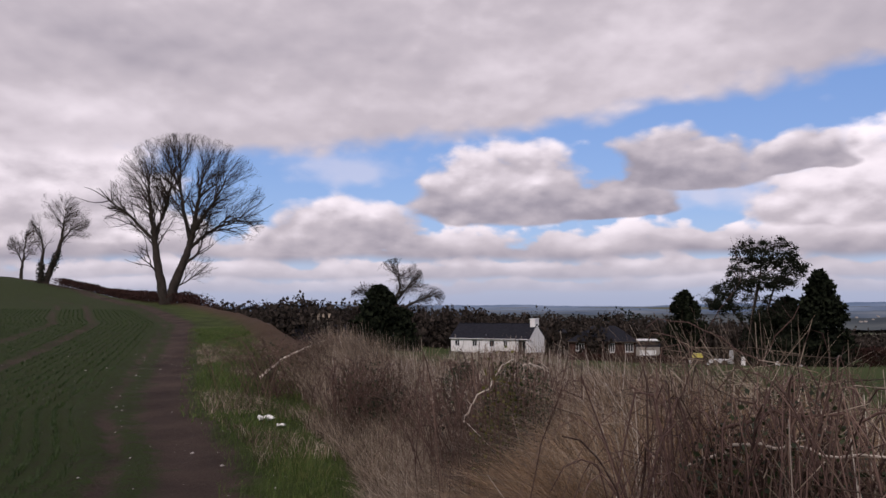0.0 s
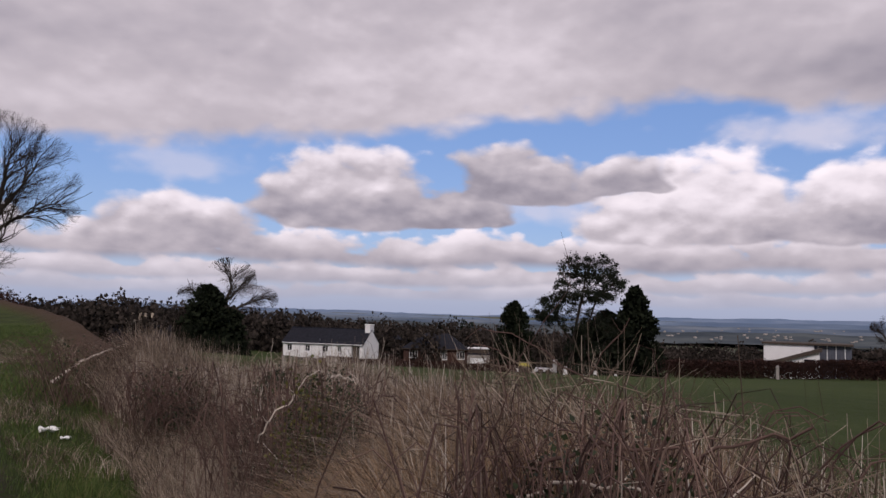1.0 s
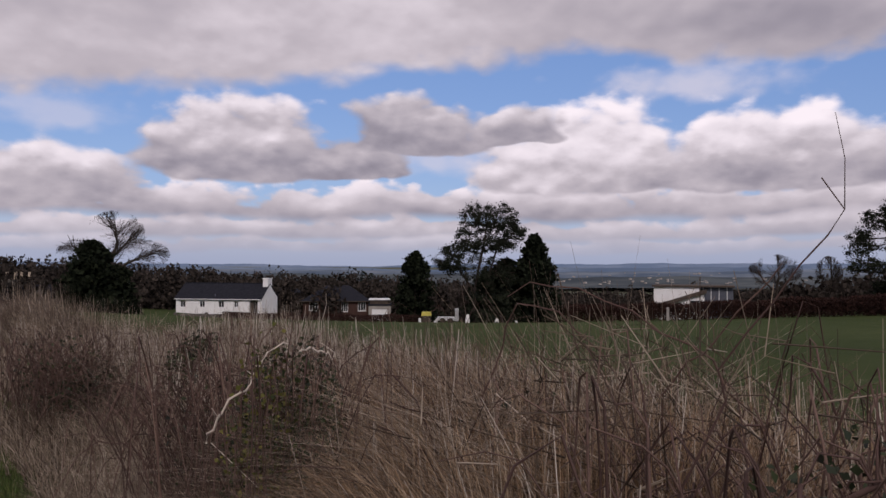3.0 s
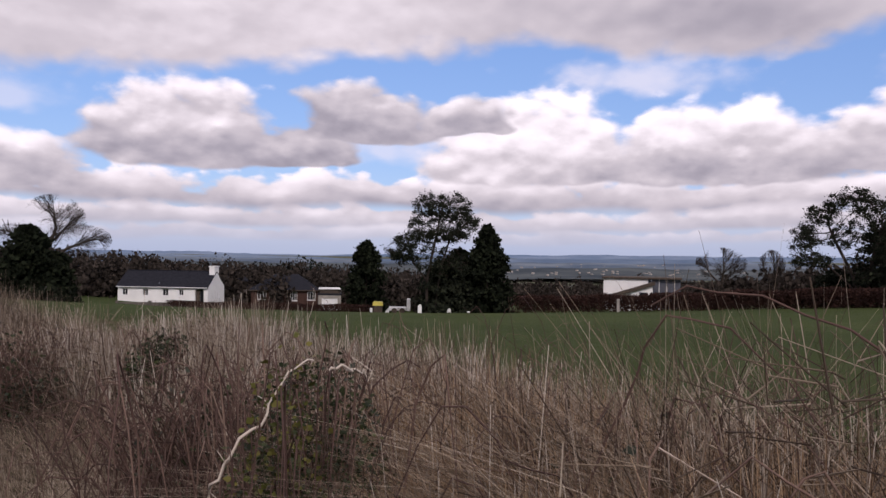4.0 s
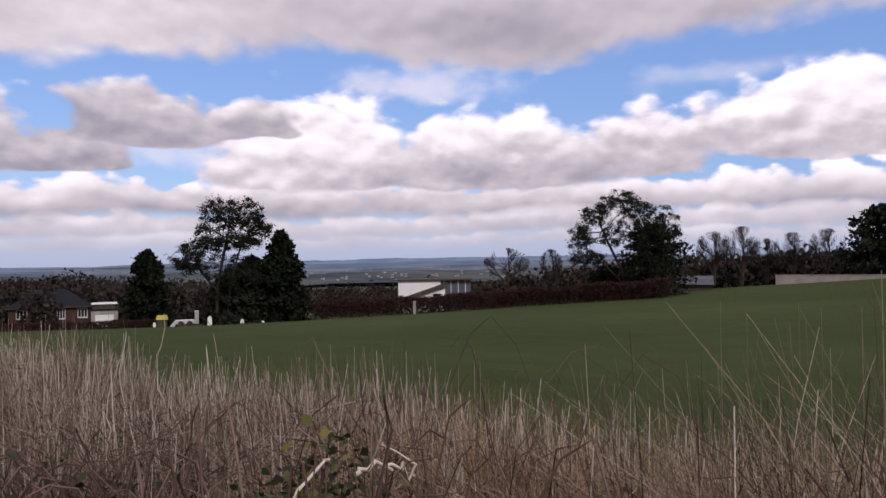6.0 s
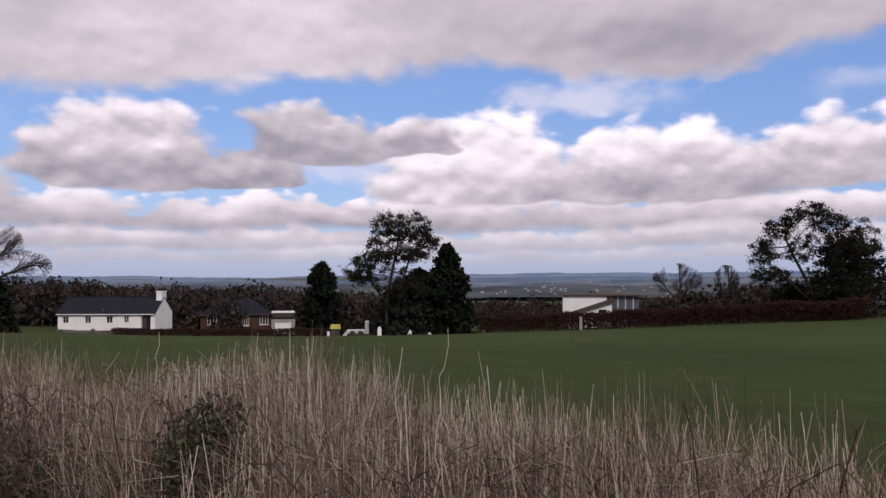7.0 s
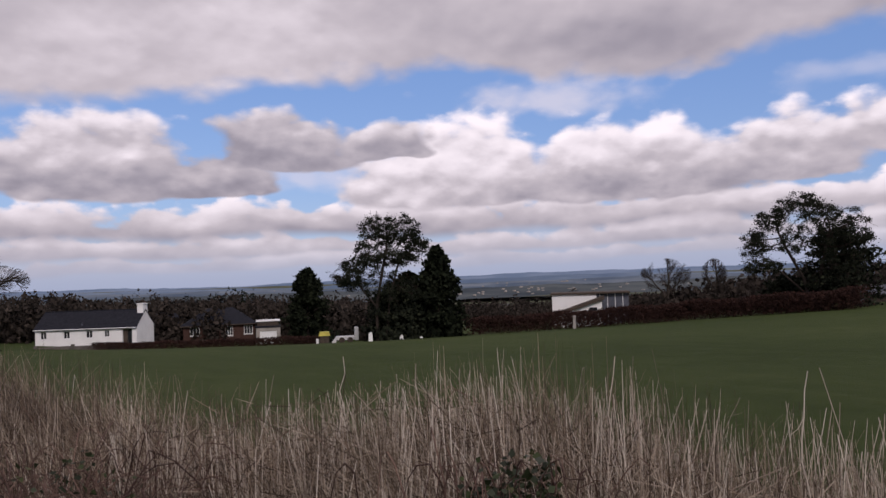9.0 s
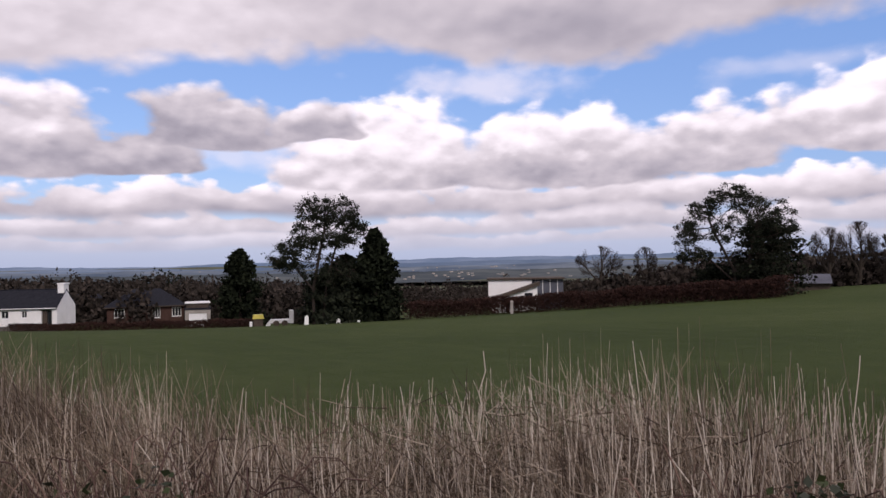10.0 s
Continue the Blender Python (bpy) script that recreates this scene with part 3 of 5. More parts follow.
    dead = [ribbons(p, rng.uniform(.1, .3, n), rng.uniform(0, 6.28, n), rng.uniform(.4, 1.2, n), .006 * rng.uniform(.7, 1.5, n), 3)]
    stuff("withered_grass", dead, DRY, "withered brown tufts on the green verge", "dry grass")
    stuff("verge_grass", sets, GREEN, "short green grass along the path", "grass")
    sets = []
    for n, y0, y1, w in ((52000, 3.5, 14, .007), (40000, 14, 50, .018)):
        p, s = spread(n, y0, y1, -16, -4.3)
        row = np.round(s / .225) * .225 + rng.normal(0, .025, n)
        ok = (np.abs(row + 6.9) > .25) & (np.abs(row + 8.7) > .25)
        p[:, 0] += row - s
        p = p[ok]
        p[:, 2] = land(p[:, 0], p[:, 1])
        n = len(p)
        sets.append(ribbons(p, rng.uniform(.05, .11, n), rng.uniform(0, 6.28, n), rng.uniform(.2, .9, n), w * rng.uniform(.7, 1.3, n), 2))
    stuff("crop_seedlings", sets, CROP, "young green corn in rows on dark soil", "crop")


grow_bank()


def bramble(x, y, r, h, label, stems, leaf, leafmat=IVY, name="bramble_bush", size=.035):
    """A low tangle of arching stems with leaves in it."""
    z = float(land(x, y))
    ob = thing(name, x, y, z, 0, label, "bush", "bushes on the bank")
    sets = []
    for i in range(stems):
        t = rng.uniform(0, 6.28)
        a0 = rng.normal(size=2) * r * .45
        reach = r * rng.uniform(.4, 1.2)
        hh = h * rng.uniform(.6, 1.1)
        u = np.linspace(0, 1, 9)
        arc = np.stack([a0[0] + np.cos(t) * reach * u + rng.normal(0, .012, 9).cumsum(), a0[1] + np.sin(t) * reach * u + rng.normal(0, .012, 9).cumsum(),
                        hh * np.sin(u * rng.uniform(1.6, 2.9)) + rng.normal(0, .012, 9)], 1)
        r0 = rng.uniform(.0018, .005)
        sets.append(strand(arc, r0, r0 * .4, 4))
    v, f = join(sets)
    tagged(child("stem_tangle", mesh_of("stem_tangle", v, f, TWIG), ob), kind="stuff")
    if leaf:
        q = rng.normal(size=(leaf, 3))
        q /= np.linalg.norm(q, axis=1, keepdims=True)
        q *= (rng.random((leaf, 1)) ** .4) * np.array([[r * .8, r * .8, h * .55]])
        q[:, 2] += h * .5
        q += .05 * np.stack([wavy(q[:, 1] * 3, q[:, 2] * 3, 6), wavy(q[:, 0] * 3, q[:, 2] * 3, 6, 2), wavy(q[:, 0] * 3, q[:, 1] * 3, 6, 4)], 1)
        v, f = leaves(q, rng.uniform(.6, 1.4, leaf) * size)
        child("foliage", mesh_of("foliage", v, f, leafmat), ob, "dark glossy leaves")["kind"] = "stuff"
    return ob


bramble(.70, 6.72, .36, 1.44 - float(land(.70, 6.72)), "ivy-grown stump with dry stems on the bank", 130, 7000, name="ivy_bush", size=.02)
bramble(.58, 6.60, .2, 1.50 - float(land(.58, 6.60)), "olive moss and small leaves on the stump top", 25, 900, MOSS, "moss_clump", .025)
bramble(1.34, 4.42, .46, 1.50 - float(land(1.34, 4.42)), "dark tangled bramble bush with few leaves", 420, 4200, size=.02)
bramble(1.55, 3.0, .55, .92, "ivy and bramble bush in the hedge", 170, 3600, name="ivy_bush", size=.022)
bramble(.63, 8.05, .65, .80, "low leafless bramble thicket", 420, 500)
bramble(.38, 10.12, .30, 1.2 - float(land(.38, 10.12)), "round evergreen bramble bush", 110, 3600, name="ivy_bush", size=.026)
bramble(-.2, 11.2, .40, .50, "low green bramble among dead stalks", 80, 900)
bramble(-.85, 11.8, .6, .85, "dark bramble heap at the bank's turn", 300, 900)
bramble(1.6, 6.0, .6, .85, "leafless bramble with arching stems", 60, 100)
bramble(-.6, 11.3, .35, .5, "low green bramble at the foot of the bank", 60, 900)
bramble(-2.6, 15.4, 1.1, 1.0, "brown bramble heap further along the bank", 260, 500)


# ---- trees ----
def colonise(seeds, cloud, step, kill, reach, rounds=140, lift=.08):
    """Grows branches from seed lines towards a cloud of points. Returns nodes and each node's parent."""
    nodes, par = [], []
    for line in seeds:
        last = -1 if not nodes or line[0] is None else 0
        start = 0
        for i, q in enumerate(line):
            nodes.append(np.array(q, float))
            par.append(last if i == 0 else len(nodes) - 2)
    n = np.array(nodes)
    dist = np.full(len(cloud), 1e9)
    near = np.zeros(len(cloud), int)

    def update(first):
        for i in range(first, len(n), 64):
            blk = n[i:i + 64]
            dd = np.linalg.norm(cloud[:, None] - blk[None], axis=2)
            j = dd.argmin(1)
            v = dd[np.arange(len(cloud)), j]
            b = v < dist
            dist[b], near[b] = v[b], j[b] + i

    update(0)
    for _ in range(rounds):
        live = (dist < reach) & (dist > kill)
        if not live.any():
            break
        acc = np.zeros_like(n)
        d = cloud[live] - n[near[live]]
        np.add.at(acc, near[live], d / np.linalg.norm(d, axis=1, keepdims=True))
        who = np.unique(near[live])
        g = acc[who] + rng.normal(0, .25, (len(who), 3))
        g[:, 2] += lift
        g /= np.linalg.norm(g, axis=1, keepdims=True)
        first = len(n)
        cand = n[who] + g * step
        free = np.array([((n - c) ** 2).sum(1).min() for c in cand]) > (.62 * step) ** 2
        dist[live & np.isin(near, who[~free])] = 0
        if not free.any():
            continue
        n = np.concatenate([n, cand[free]])
        par += who[free].tolist()
        update(first)
        if len(n) > 9000:
            break
    return n, np.array(par)


def ball(n, c, r, hollow=.0):
    q = rng.normal(size=(n, 3))
    q /= np.linalg.norm(q, axis=1, keepdims=True)
    q *= (hollow + (1 - hollow) * rng.random((n, 1))) ** (1 / 3)
    return q * np.array(r) + np.array(c)


def radii(n, par, tip, power):
    r = np.zeros(len(n))
    for i in range(len(n) - 1, -1, -1):
        r[i] = max(r[i], tip ** power)
        if par[i] >= 0:
            r[par[i]] += r[i]
    return r ** (1 / power)


def tree(x, y, turn, seeds, cloud, label, name="bare_tree", step=.45, kill=.6, reach=4.0, tip=.013, power=2.3, twigs=2, twig_len=.55,
         leaf=0, leaf_size=.25, leaf_mat=DARKLEAF, bark=BARK, limit=.05, group="trees", leaf_low=-9.0, z=None, lift=.08, clumps=100, clump=(.35, .9)):
    """A tree whose limbs grow into a crown of points; twigs, and leaves in clumps at the branch ends."""
    z = float(land(x, y)) if z is None else z
    ob = thing(name, x, y, z - .1, turn, label, "tree", group)
    n, par = colonise(seeds, cloud, step, kill, reach, lift=lift)
    r = radii(n, par, tip, power)
    kid = np.where(par >= 0)[0]
    a, b = n[par[kid]], n[kid]
    ra, rb = np.minimum(r[par[kid]], r[kid] * 1.25), r[kid]
    thick = rb > limit
    v, f = join([tubes(a[thick], b[thick], ra[thick] * 1.02, rb[thick], 7)])
    child("trunk", mesh_of("trunk", v, f, bark, True), ob)
    sets = [tubes(a[~thick], b[~thick], ra[~thick], rb[~thick], 4)]
    ends = kid[(rb < limit * .9)]
    for _ in range(twigs):
        d = rng.normal(size=(len(ends), 3))
        g = n[ends] - n[par[ends]]
        d = g / (np.linalg.norm(g, axis=1, keepdims=True) + 1e-9) + .55 * d
        d[:, 2] += .25
        d /= np.linalg.norm(d, axis=1, keepdims=True)
        ln = twig_len * rng.uniform(.5, 1.3, (len(ends), 1))
        t0 = np.full(len(ends), tip * .8)
        sets.append(tubes(n[ends], n[ends] + d * ln, t0, t0 * .5, 3))
    v, f = join(sets)
    tagged(child("crown", mesh_of("crown", v, f, TWIGGY), ob), kind="stuff")
    if leaf:
        low = ends[n[ends][:, 2] > leaf_low]
        hub = n[low][rng.integers(0, len(low), clumps)]
        big = rng.uniform(*clump, clumps)
        pick = rng.integers(0, clumps, leaf)
        q = rng.normal(size=(leaf, 3)) * np.array([.34, .34, .24]) * big[pick][:, None]
        q[:, 2] -= .12 * (q[:, 0] ** 2 + q[:, 1] ** 2)
        q += hub[pick]
        v, f = leaves(q, leaf_size * rng.uniform(.5, 1.4, leaf), .5)
        child("foliage", mesh_of("foliage", v, f, leaf_mat), ob, "dark evergreen leaves in clumps")["kind"] = "stuff"
    return ob, n


def at_sight(az, d, ex=-1.4, ey=7.3):
    """A place d metres off, az degrees to the right of +y, seen from (ex, ey)."""
    return ex + d * math.sin(radians(az)), ey + d * math.cos(radians(az))


def line(*pts, gap=.45):
    """Points every gap metres along a bent line."""
    out = [np.array(pts[0], float)]
    for p, q in zip(pts[:-1], pts[1:]):
        p, q = np.array(p, float), np.array(q, float)
        k = max(1, int(np.linalg.norm(q - p) / gap))
        out += [p + (q - p) * (i + 1) / k for i in range(k)]
    return out


def fan_tree(x, y, turn, leaders, hull, label, levels=5, first=2.6, kids=1.15, rad=.09, z=None, bark=ASHBARK, group="trees", up=.10, name="bare_tree", spread_out=.10):
    """A bare tree: leaders (bent lines) throw out branches that fork again and again and rise, kept inside a hull of ellipsoids."""
    z = float(land(x, y)) if z is None else z
    ob = thing(name, x, y, z - .1, turn, label, "tree", group)
    trunk, fine = [], []
    seeds_p, seeds_d, seeds_r = [], [], []
    for pts, r0, r1, frm in leaders:
        q = np.array(line(*pts, gap=.3))
        q[1:] += rng.normal(0, .03, (len(q) - 1, 3))
        trunk.append(strand(q, r0, r1, 8))
        t = np.gradient(q, axis=0)
        t /= np.linalg.norm(t, axis=1, keepdims=True)
        rr = np.linspace(r0, r1, len(q))
        ok = np.arange(len(q)) > frm * len(q)
        seeds_p += [q[ok], q[-1:], q[-1:]]
        seeds_d += [t[ok], t[-1:], t[-1:]]
        seeds_r += [rr[ok], rr[-1:] * 1.5, rr[-1:] * 1.5]
    p, d, r = np.concatenate(seeds_p), np.concatenate(seeds_d), np.concatenate(seeds_r)
    mid = np.array(hull[0][0], float)

    def inside(q):
        k = np.zeros(len(q), bool)
        for c, e in hull:
            k |= (((q - np.array(c)) / np.array(e)) ** 2).sum(1) < 1
        return k

    length, thick = first, rad
    for lv in range(levels):
        n = len(p)
        side = rng.normal(size=(n, 3))
        side -= d * (side * d).sum(1, keepdims=True)
        side /= np.linalg.norm(side, axis=1, keepdims=True) + 1e-9
        ang = rng.uniform(.35, .85, (n, 1))
        d = d * np.cos(ang) + side * np.sin(ang)
        r0 = np.minimum(r * .75, thick) * rng.uniform(.7, 1.1, n)
        ln = length * rng.uniform(.6, 1.3, n)
        np_, nd, nr = [], [], []
        live = np.ones(n, bool)
        q = p.copy()
        steps = 5 if lv < 3 else 3
        for k in range(steps):
            out = q - mid
            out /= np.linalg.norm(out, axis=1, keepdims=True) + 1e-9
            d = d + rng.normal(0, .13, (n, 3)) + spread_out * out
            d[:, 2] += up
            d /= np.linalg.norm(d, axis=1, keepdims=True)
            nx = q + d * (ln / steps)[:, None]
            live &= inside(nx) | ((lv == 0) & (nx[:, 2] < mid[2]))
            if not live.any():
                break
            ra, rb = r0 * (1 - .75 * k / steps), r0 * (1 - .75 * (k + 1) / steps)
            (trunk if lv == 0 else fine).append(tubes(q[live], nx[live], ra[live], rb[live], 6 if lv == 0 else 4 if lv < 3 else 3))
            go = live & (rng.random(n) < kids * (.7 if k < 1 else 1.0))
            np_.append(nx[go]), nd.append(d[go]), nr.append(rb[go] * 1.1)
            q = np.where(live[:, None], nx, q)
        p, d, r = np.concatenate(np_), np.concatenate(nd), np.concatenate(nr)
        if len(p) > 7000:
            keep = rng.permutation(len(p))[:7000]
            p, d, r = p[keep], d[keep], r[keep]
        length *= .60
        thick = max(thick * .55, .010)
        r = np.maximum(r, .009)
    child("trunk", mesh_of("trunk", *join(trunk), bark, True), ob)
    child("crown", mesh_of("crown", *join(fine), TWIGGY), ob, "fine bare twigs")["kind"] = "stuff"
    return ob


# old ash by the path: local x runs to the right across the view
bx, by = at_sight(-20.8, 65, .2, .66)
fan_tree(bx, by, 20.8, [([(0, 0, 0), (-.2, 0, 1.4), (-.6, .1, 3.4), (-.9, .2, 5.6), (-1.2, .2, 7.8), (-1.4, .2, 10.0)], .42, .06, .38),
                        ([(.25, .1, 0), (.8, -.1, 2.0), (1.7, 0, 4.4), (2.1, .1, 6.4), (2.4, .2, 8.4), (2.7, .1, 10.6)], .44, .06, .42),
                        ([(1.9, 0, 5.2), (1.3, -.4, 7.4), (1.0, -.4, 9.4), (1.0, -.3, 11.2)], .2, .05, .15), ([(2.1, 0, 6.2), (3.6, -.3, 8.4), (4.4, -.3, 10.0)], .18, .05, .2),
                        ([(1.9, 0, 4.7), (3.0, .2, 5.8), (4.6, 0, 6.8), (5.8, 0, 7.3)], .16, .05, .2), ([(1.3, 0, 3.3), (2.3, -.3, 4.0), (2.7, -.3, 4.7)], .14, .05, .3),
                        ([(-.9, .1, 4.8), (-.5, .6, 6.6), (.1, .8, 8.6), (.4, .6, 10.8)], .2, .06, .25), ([(-1.1, 0, 5.4), (-2.6, -.5, 7.0), (-4.2, -.4, 8.2)], .16, .05, .25),
                        ([(.2, 0, 1.2), (1.5, 0, 1.9), (2.2, 0, 2.4)], .1, .03, .3), ([(-.3, 0, 2.2), (-1.1, .2, 3.3), (-1.3, .2, 4.2)], .1, .03, .3)],
         [((1.7, 0, 9.3), (6.0, 5.0, 4.7)), ((4.4, 0, 6.6), (3.4, 3, 1.8)), ((-.9, 0, 3.6), (1.6, 1.4, 1.5)), ((2.2, 0, 3.0), (1.5, 1.4, 1.6)), ((-2.4, 0, 6.9), (2.4, 2.4, 1.6))],
         "large bare ash tree with a forked trunk by the path", levels=5, first=2.4, rad=.075, kids=1.25)
mx_, my_ = at_sight(-28.5, 100, .2, .66)
ivy_on = fan_tree(mx_, my_, 28.5, [([(0, 0, 0), (.5, 0, 1.6), (1.3, 0, 3.8), (1.6, 0, 5.4), (1.8, 0, 7.6)], .42, .07, .5), ([(-.5, .2, 0), (-.4, .2, 2.2), (-.3, .2, 4.2), (-.6, .2, 5.6)], .32, .06, .6),
                                   ([(1.5, 0, 4.8), (2.6, .2, 6.6)], .14, .05, .3)],
                  [((1.6, 0, 8.2), (3.2, 2.9, 3.1)), ((-.4, 0, 6.2), (1.7, 1.5, 2.0)), ((3.2, 0, 5.6), (1.8, 1.6, .9))],
                  "bare leaning tree with ivy-covered trunks on the ridge", levels=5, first=1.9, rad=.065)
q = np.concatenate([np.array(line((-.1, 0, .1), (.5, 0, 1.6), (1.3, 0, 3.7), gap=.02)), np.array(line((-.5, .2, .1), (-.4, .2, 2.4), gap=.02))])
q = q[rng.integers(0, len(q), 1400)] + rng.normal(0, .2, (1400, 3))
child("ivy", mesh_of("ivy", *leaves(q, rng.uniform(.15, .3, 1400)), DARKLEAF), ivy_on, "dark ivy round the trunks")
sx_, sy_ = at_sight(-30.0, 118, .2, .66)
fan_tree(sx_, sy_, 30, [([(0, 0, 0), (.1, 0, 2.0), (.3, 0, 4.0), (.4, 0, 5.4)], .28, .06, .5), ([(.2, 0, 3.0), (-.6, 0, 4.6)], .12, .05, .3)], [((.3, 0, 5.4), (2.1, 2.0, 2.2))],
         "small bare tree on the skyline", levels=5, first=1.5, rad=.06)
ax_, ay_ = at_sight(-4.7, 84, .59, 2.06)
fan_tree(ax_, ay_, 4.7, [([(0, 0, 0), (0, 0, 2.6), (-.2, 0, 4.6), (.3, 0, 6.2), (.1, 0, 7.8)], .42, .08, .45), ([(0, 0, 2.8), (1.2, 0, 4.2), (2.6, 0, 4.8), (4.0, 0, 5.2)], .2, .06, .3),
                         ([(0, 0, 3.0), (-1.4, 0, 4.4), (-2.8, 0, 5.2), (-3.8, 0, 5.8)], .2, .06, .3), ([(.2, 0, 5.0), (1.4, .3, 6.6)], .16, .06, .2)],
         [((.1, 0, 7.0), (2.9, 2.6, 2.5)), ((2.9, 0, 5.1), (2.5, 2, 1.5)), ((-2.7, 0, 5.1), (2.6, 2, 1.6))],
         "bare oak with twisted limbs behind a dark yew", levels=5, first=1.8, rad=.07, z=-2.2, up=.05)
ex_, ey_ = at_sight(23.6, 78)
tree(ex_, ey_, -23.6, [line((0, 0, 0), (.1, 0, 4.0), (.7, 0, 7.0), (1.2, 0, 9.4)), line((.9, .3, 0), (1.4, .2, 4.5), (2.4, 0, 8.0)), line((0, 0, 3.6), (-1.4, 0, 5.4), (-2.0, 0, 6.6)),
                     line((-1.2, 0, 0), (-1.2, 0, 4.0))],
     np.concatenate([ball(260, (-.2, 0, 11.0), (1.7, 1.9, 1.9)), ball(340, (2.6, 0, 11.3), (2.3, 2.3, 1.7)), ball(260, (4.2, 0, 9.6), (1.4, 1.8, 1.6)), ball(220, (-.9, 0, 8.6), (1.6, 1.8, 1.4)),
                     ball(200, (2.2, 0, 8.6), (2.2, 2, 1.2)), ball(320, (-2.4, 0, 6.8), (2.2, 2, 1.6)), ball(200, (1.5, 0, 5.4), (3, 2, 2))]),
     "tall evergreen gum tree with open crown at the field edge", "gum_tree", step=.36, kill=.5, tip=.018, twigs=2, twig_len=.4, leaf=26000, leaf_size=.17, leaf_low=4.0, clumps=430)
rx_, ry_ = at_sight(52, 79, -.06, 4.2)
tree(rx_, ry_, -54, [line((0, 0, 0), (-.6, 0, 3.0), (-2.0, 0, 6.0), (-2.6, 0, 7.5)), line((.4, .2, 0), (.9, .2, 4.0), (1.6, 0, 7.0)), line((-.3, 0, 1.5), (-3.0, 0, 4.2))],
     np.concatenate([ball(260, (-4.5, 0, 6.4), (1.8, 2, 1.4)), ball(240, (-3.0, 0, 8.6), (1.7, 2, 1.3)), ball(220, (-.6, 0, 10.2), (1.7, 2, 1.0)), ball(240, (-4.0, 0, 4.4), (1.9, 2, .9)),
                     ball(620, (2.6, 0, 7.2), (2.9, 2.6, 2.6)), ball(380, (1.8, 0, 4.0), (3.0, 2.4, 2.0)), ball(160, (-1.2, 0, 6.8), (1.6, 1.6, 1.6)), ball(200, (1.0, 0, 9.0), (2.0, 2, 1.0))]),
     "broad evergreen gum tree, airy on one side, dense on the other", "gum_tree", step=.36, kill=.5, tip=.018, twigs=1, twig_len=.4, leaf=28000, leaf_size=.16, clumps=420)
for az, d, w, h, lb in ((45.0, 105, 3.3, 6.2, "bare round-headed tree behind the hedge"), (48.3, 108, 1.7, 6.0, "thin bare tree behind the hedge"), (58.0, 92, 1.9, 6.2, "bare tree by the sheds"),
                        (59.9, 95, 2.2, 6.8, "bare spreading tree by the sheds"), (63.2, 97, 2.2, 6.0, "bare tree behind the block wall"), (65.3, 99, 2.0, 6.4, "bare tree behind the block wall"),
                        (61.5, 99, 1.8, 5.4, "bare tree behind the block wall")):
    tx, ty = at_sight(az, d, -1.4, 7.3) if az < 50 else at_sight(az, d, -.06, 4.2)
    fan_tree(tx, ty, -az, [([(0, 0, 0), (.1, 0, h * .3), (.3, 0, h * .55), (.2, 0, h * .8)], .26, .06, .3), ([(0, 0, h * .2), (-w * .4, 0, h * .45), (-w * .6, 0, h * .6)], .16, .05, .3),
                           ([(.1, 0, h * .25), (w * .45, 0, h * .5)], .16, .05, .3)],
             [((0, 0, h * .68), (w, w * .9, h * .34)), ((0, 0, h * .36), (w * .8, w * .7, h * .2))],
             lb, levels=5, first=1.5, rad=.06, kids=1.2, group="bare trees in the hedgerows", z=-2.9 if az < 50 else -1.6)


def evergreen(x, y, h, profile, count, size, label, name="conifer", z=None, ragged=.12, mat=CONIFER):
    """A dense evergreen: sprays set on an uneven body of revolution; profile gives the radius at a height fraction."""
    z = float(land(x, y)) if z is None else z
    ob = thing(name, x, y, z - .1, 0, label, "tree", "evergreens")
    child("trunk", mesh_of("trunk", *strand([(0, 0, 0), (.05, 0, h * .3), (0, .05, h * .62), (0, 0, h * .93)], .22, .03, 7), BARK), ob)
    # boughs of uneven reach, each hung with sprays that crowd towards its end
    nb = max(60, count // 45)
    bu, bt = rng.random(nb) ** .85, rng.uniform(0, 2 * math.pi, nb)
    reach = np.interp(bu, *profile) * (1 + ragged * np.sin(bt * 3 + bu * 17) + rng.normal(0, .6 * ragged + .05, nb))
    k = rng.integers(0, nb, count)
    along = rng.random(count) ** .45
    rad = reach[k] * along
    lift = (bu[k] - .35) * .5 * rad * (along - .3)
    q = np.stack([np.cos(bt[k]) * rad, np.sin(bt[k]) * rad, bu[k] * h + lift], 1) + rng.normal(0, 1, (count, 3)) * np.array([.13, .13, .11]) * (1 + .35 * reach[k])[:, None]
    q[:, 2] = np.clip(q[:, 2], .05, h * 1.01)
    child("foliage", mesh_of("foliage", *leaves(q, size * rng.uniform(.5, 1.4, count), 1.2), mat), ob, "dense dark green sprays")["kind"] = "stuff"
    return ob


evergreen(*at_sight(53.9, 81, -.06, 4.2), 7.2, ([0, .1, .4, .7, .9, 1], [2.6, 3.1, 3.0, 2.3, 1.4, .4]), 8000, .32, "dense dark holly under the broad gum tree", "holly_tree", ragged=.22, mat=DARKLEAF)
evergreen(*at_sight(50.6, 83, -.06, 4.2), 3.4, ([0, .1, .5, .8, 1], [2.4, 2.8, 2.4, 1.5, .3]), 5000, .3, "low dark holly behind the beech hedge", "holly_tree", ragged=.22, mat=DARKLEAF)
evergreen(*at_sight(24.0, 86), 5.2, ([0, .1, .5, .8, 1], [1.6, 1.9, 1.8, 1.2, .3]), 5000, .32, "dark holly behind the gum tree trunks", "holly_tree", ragged=.22, mat=DARKLEAF)
cx_, cy_ = at_sight(28.2, 82)
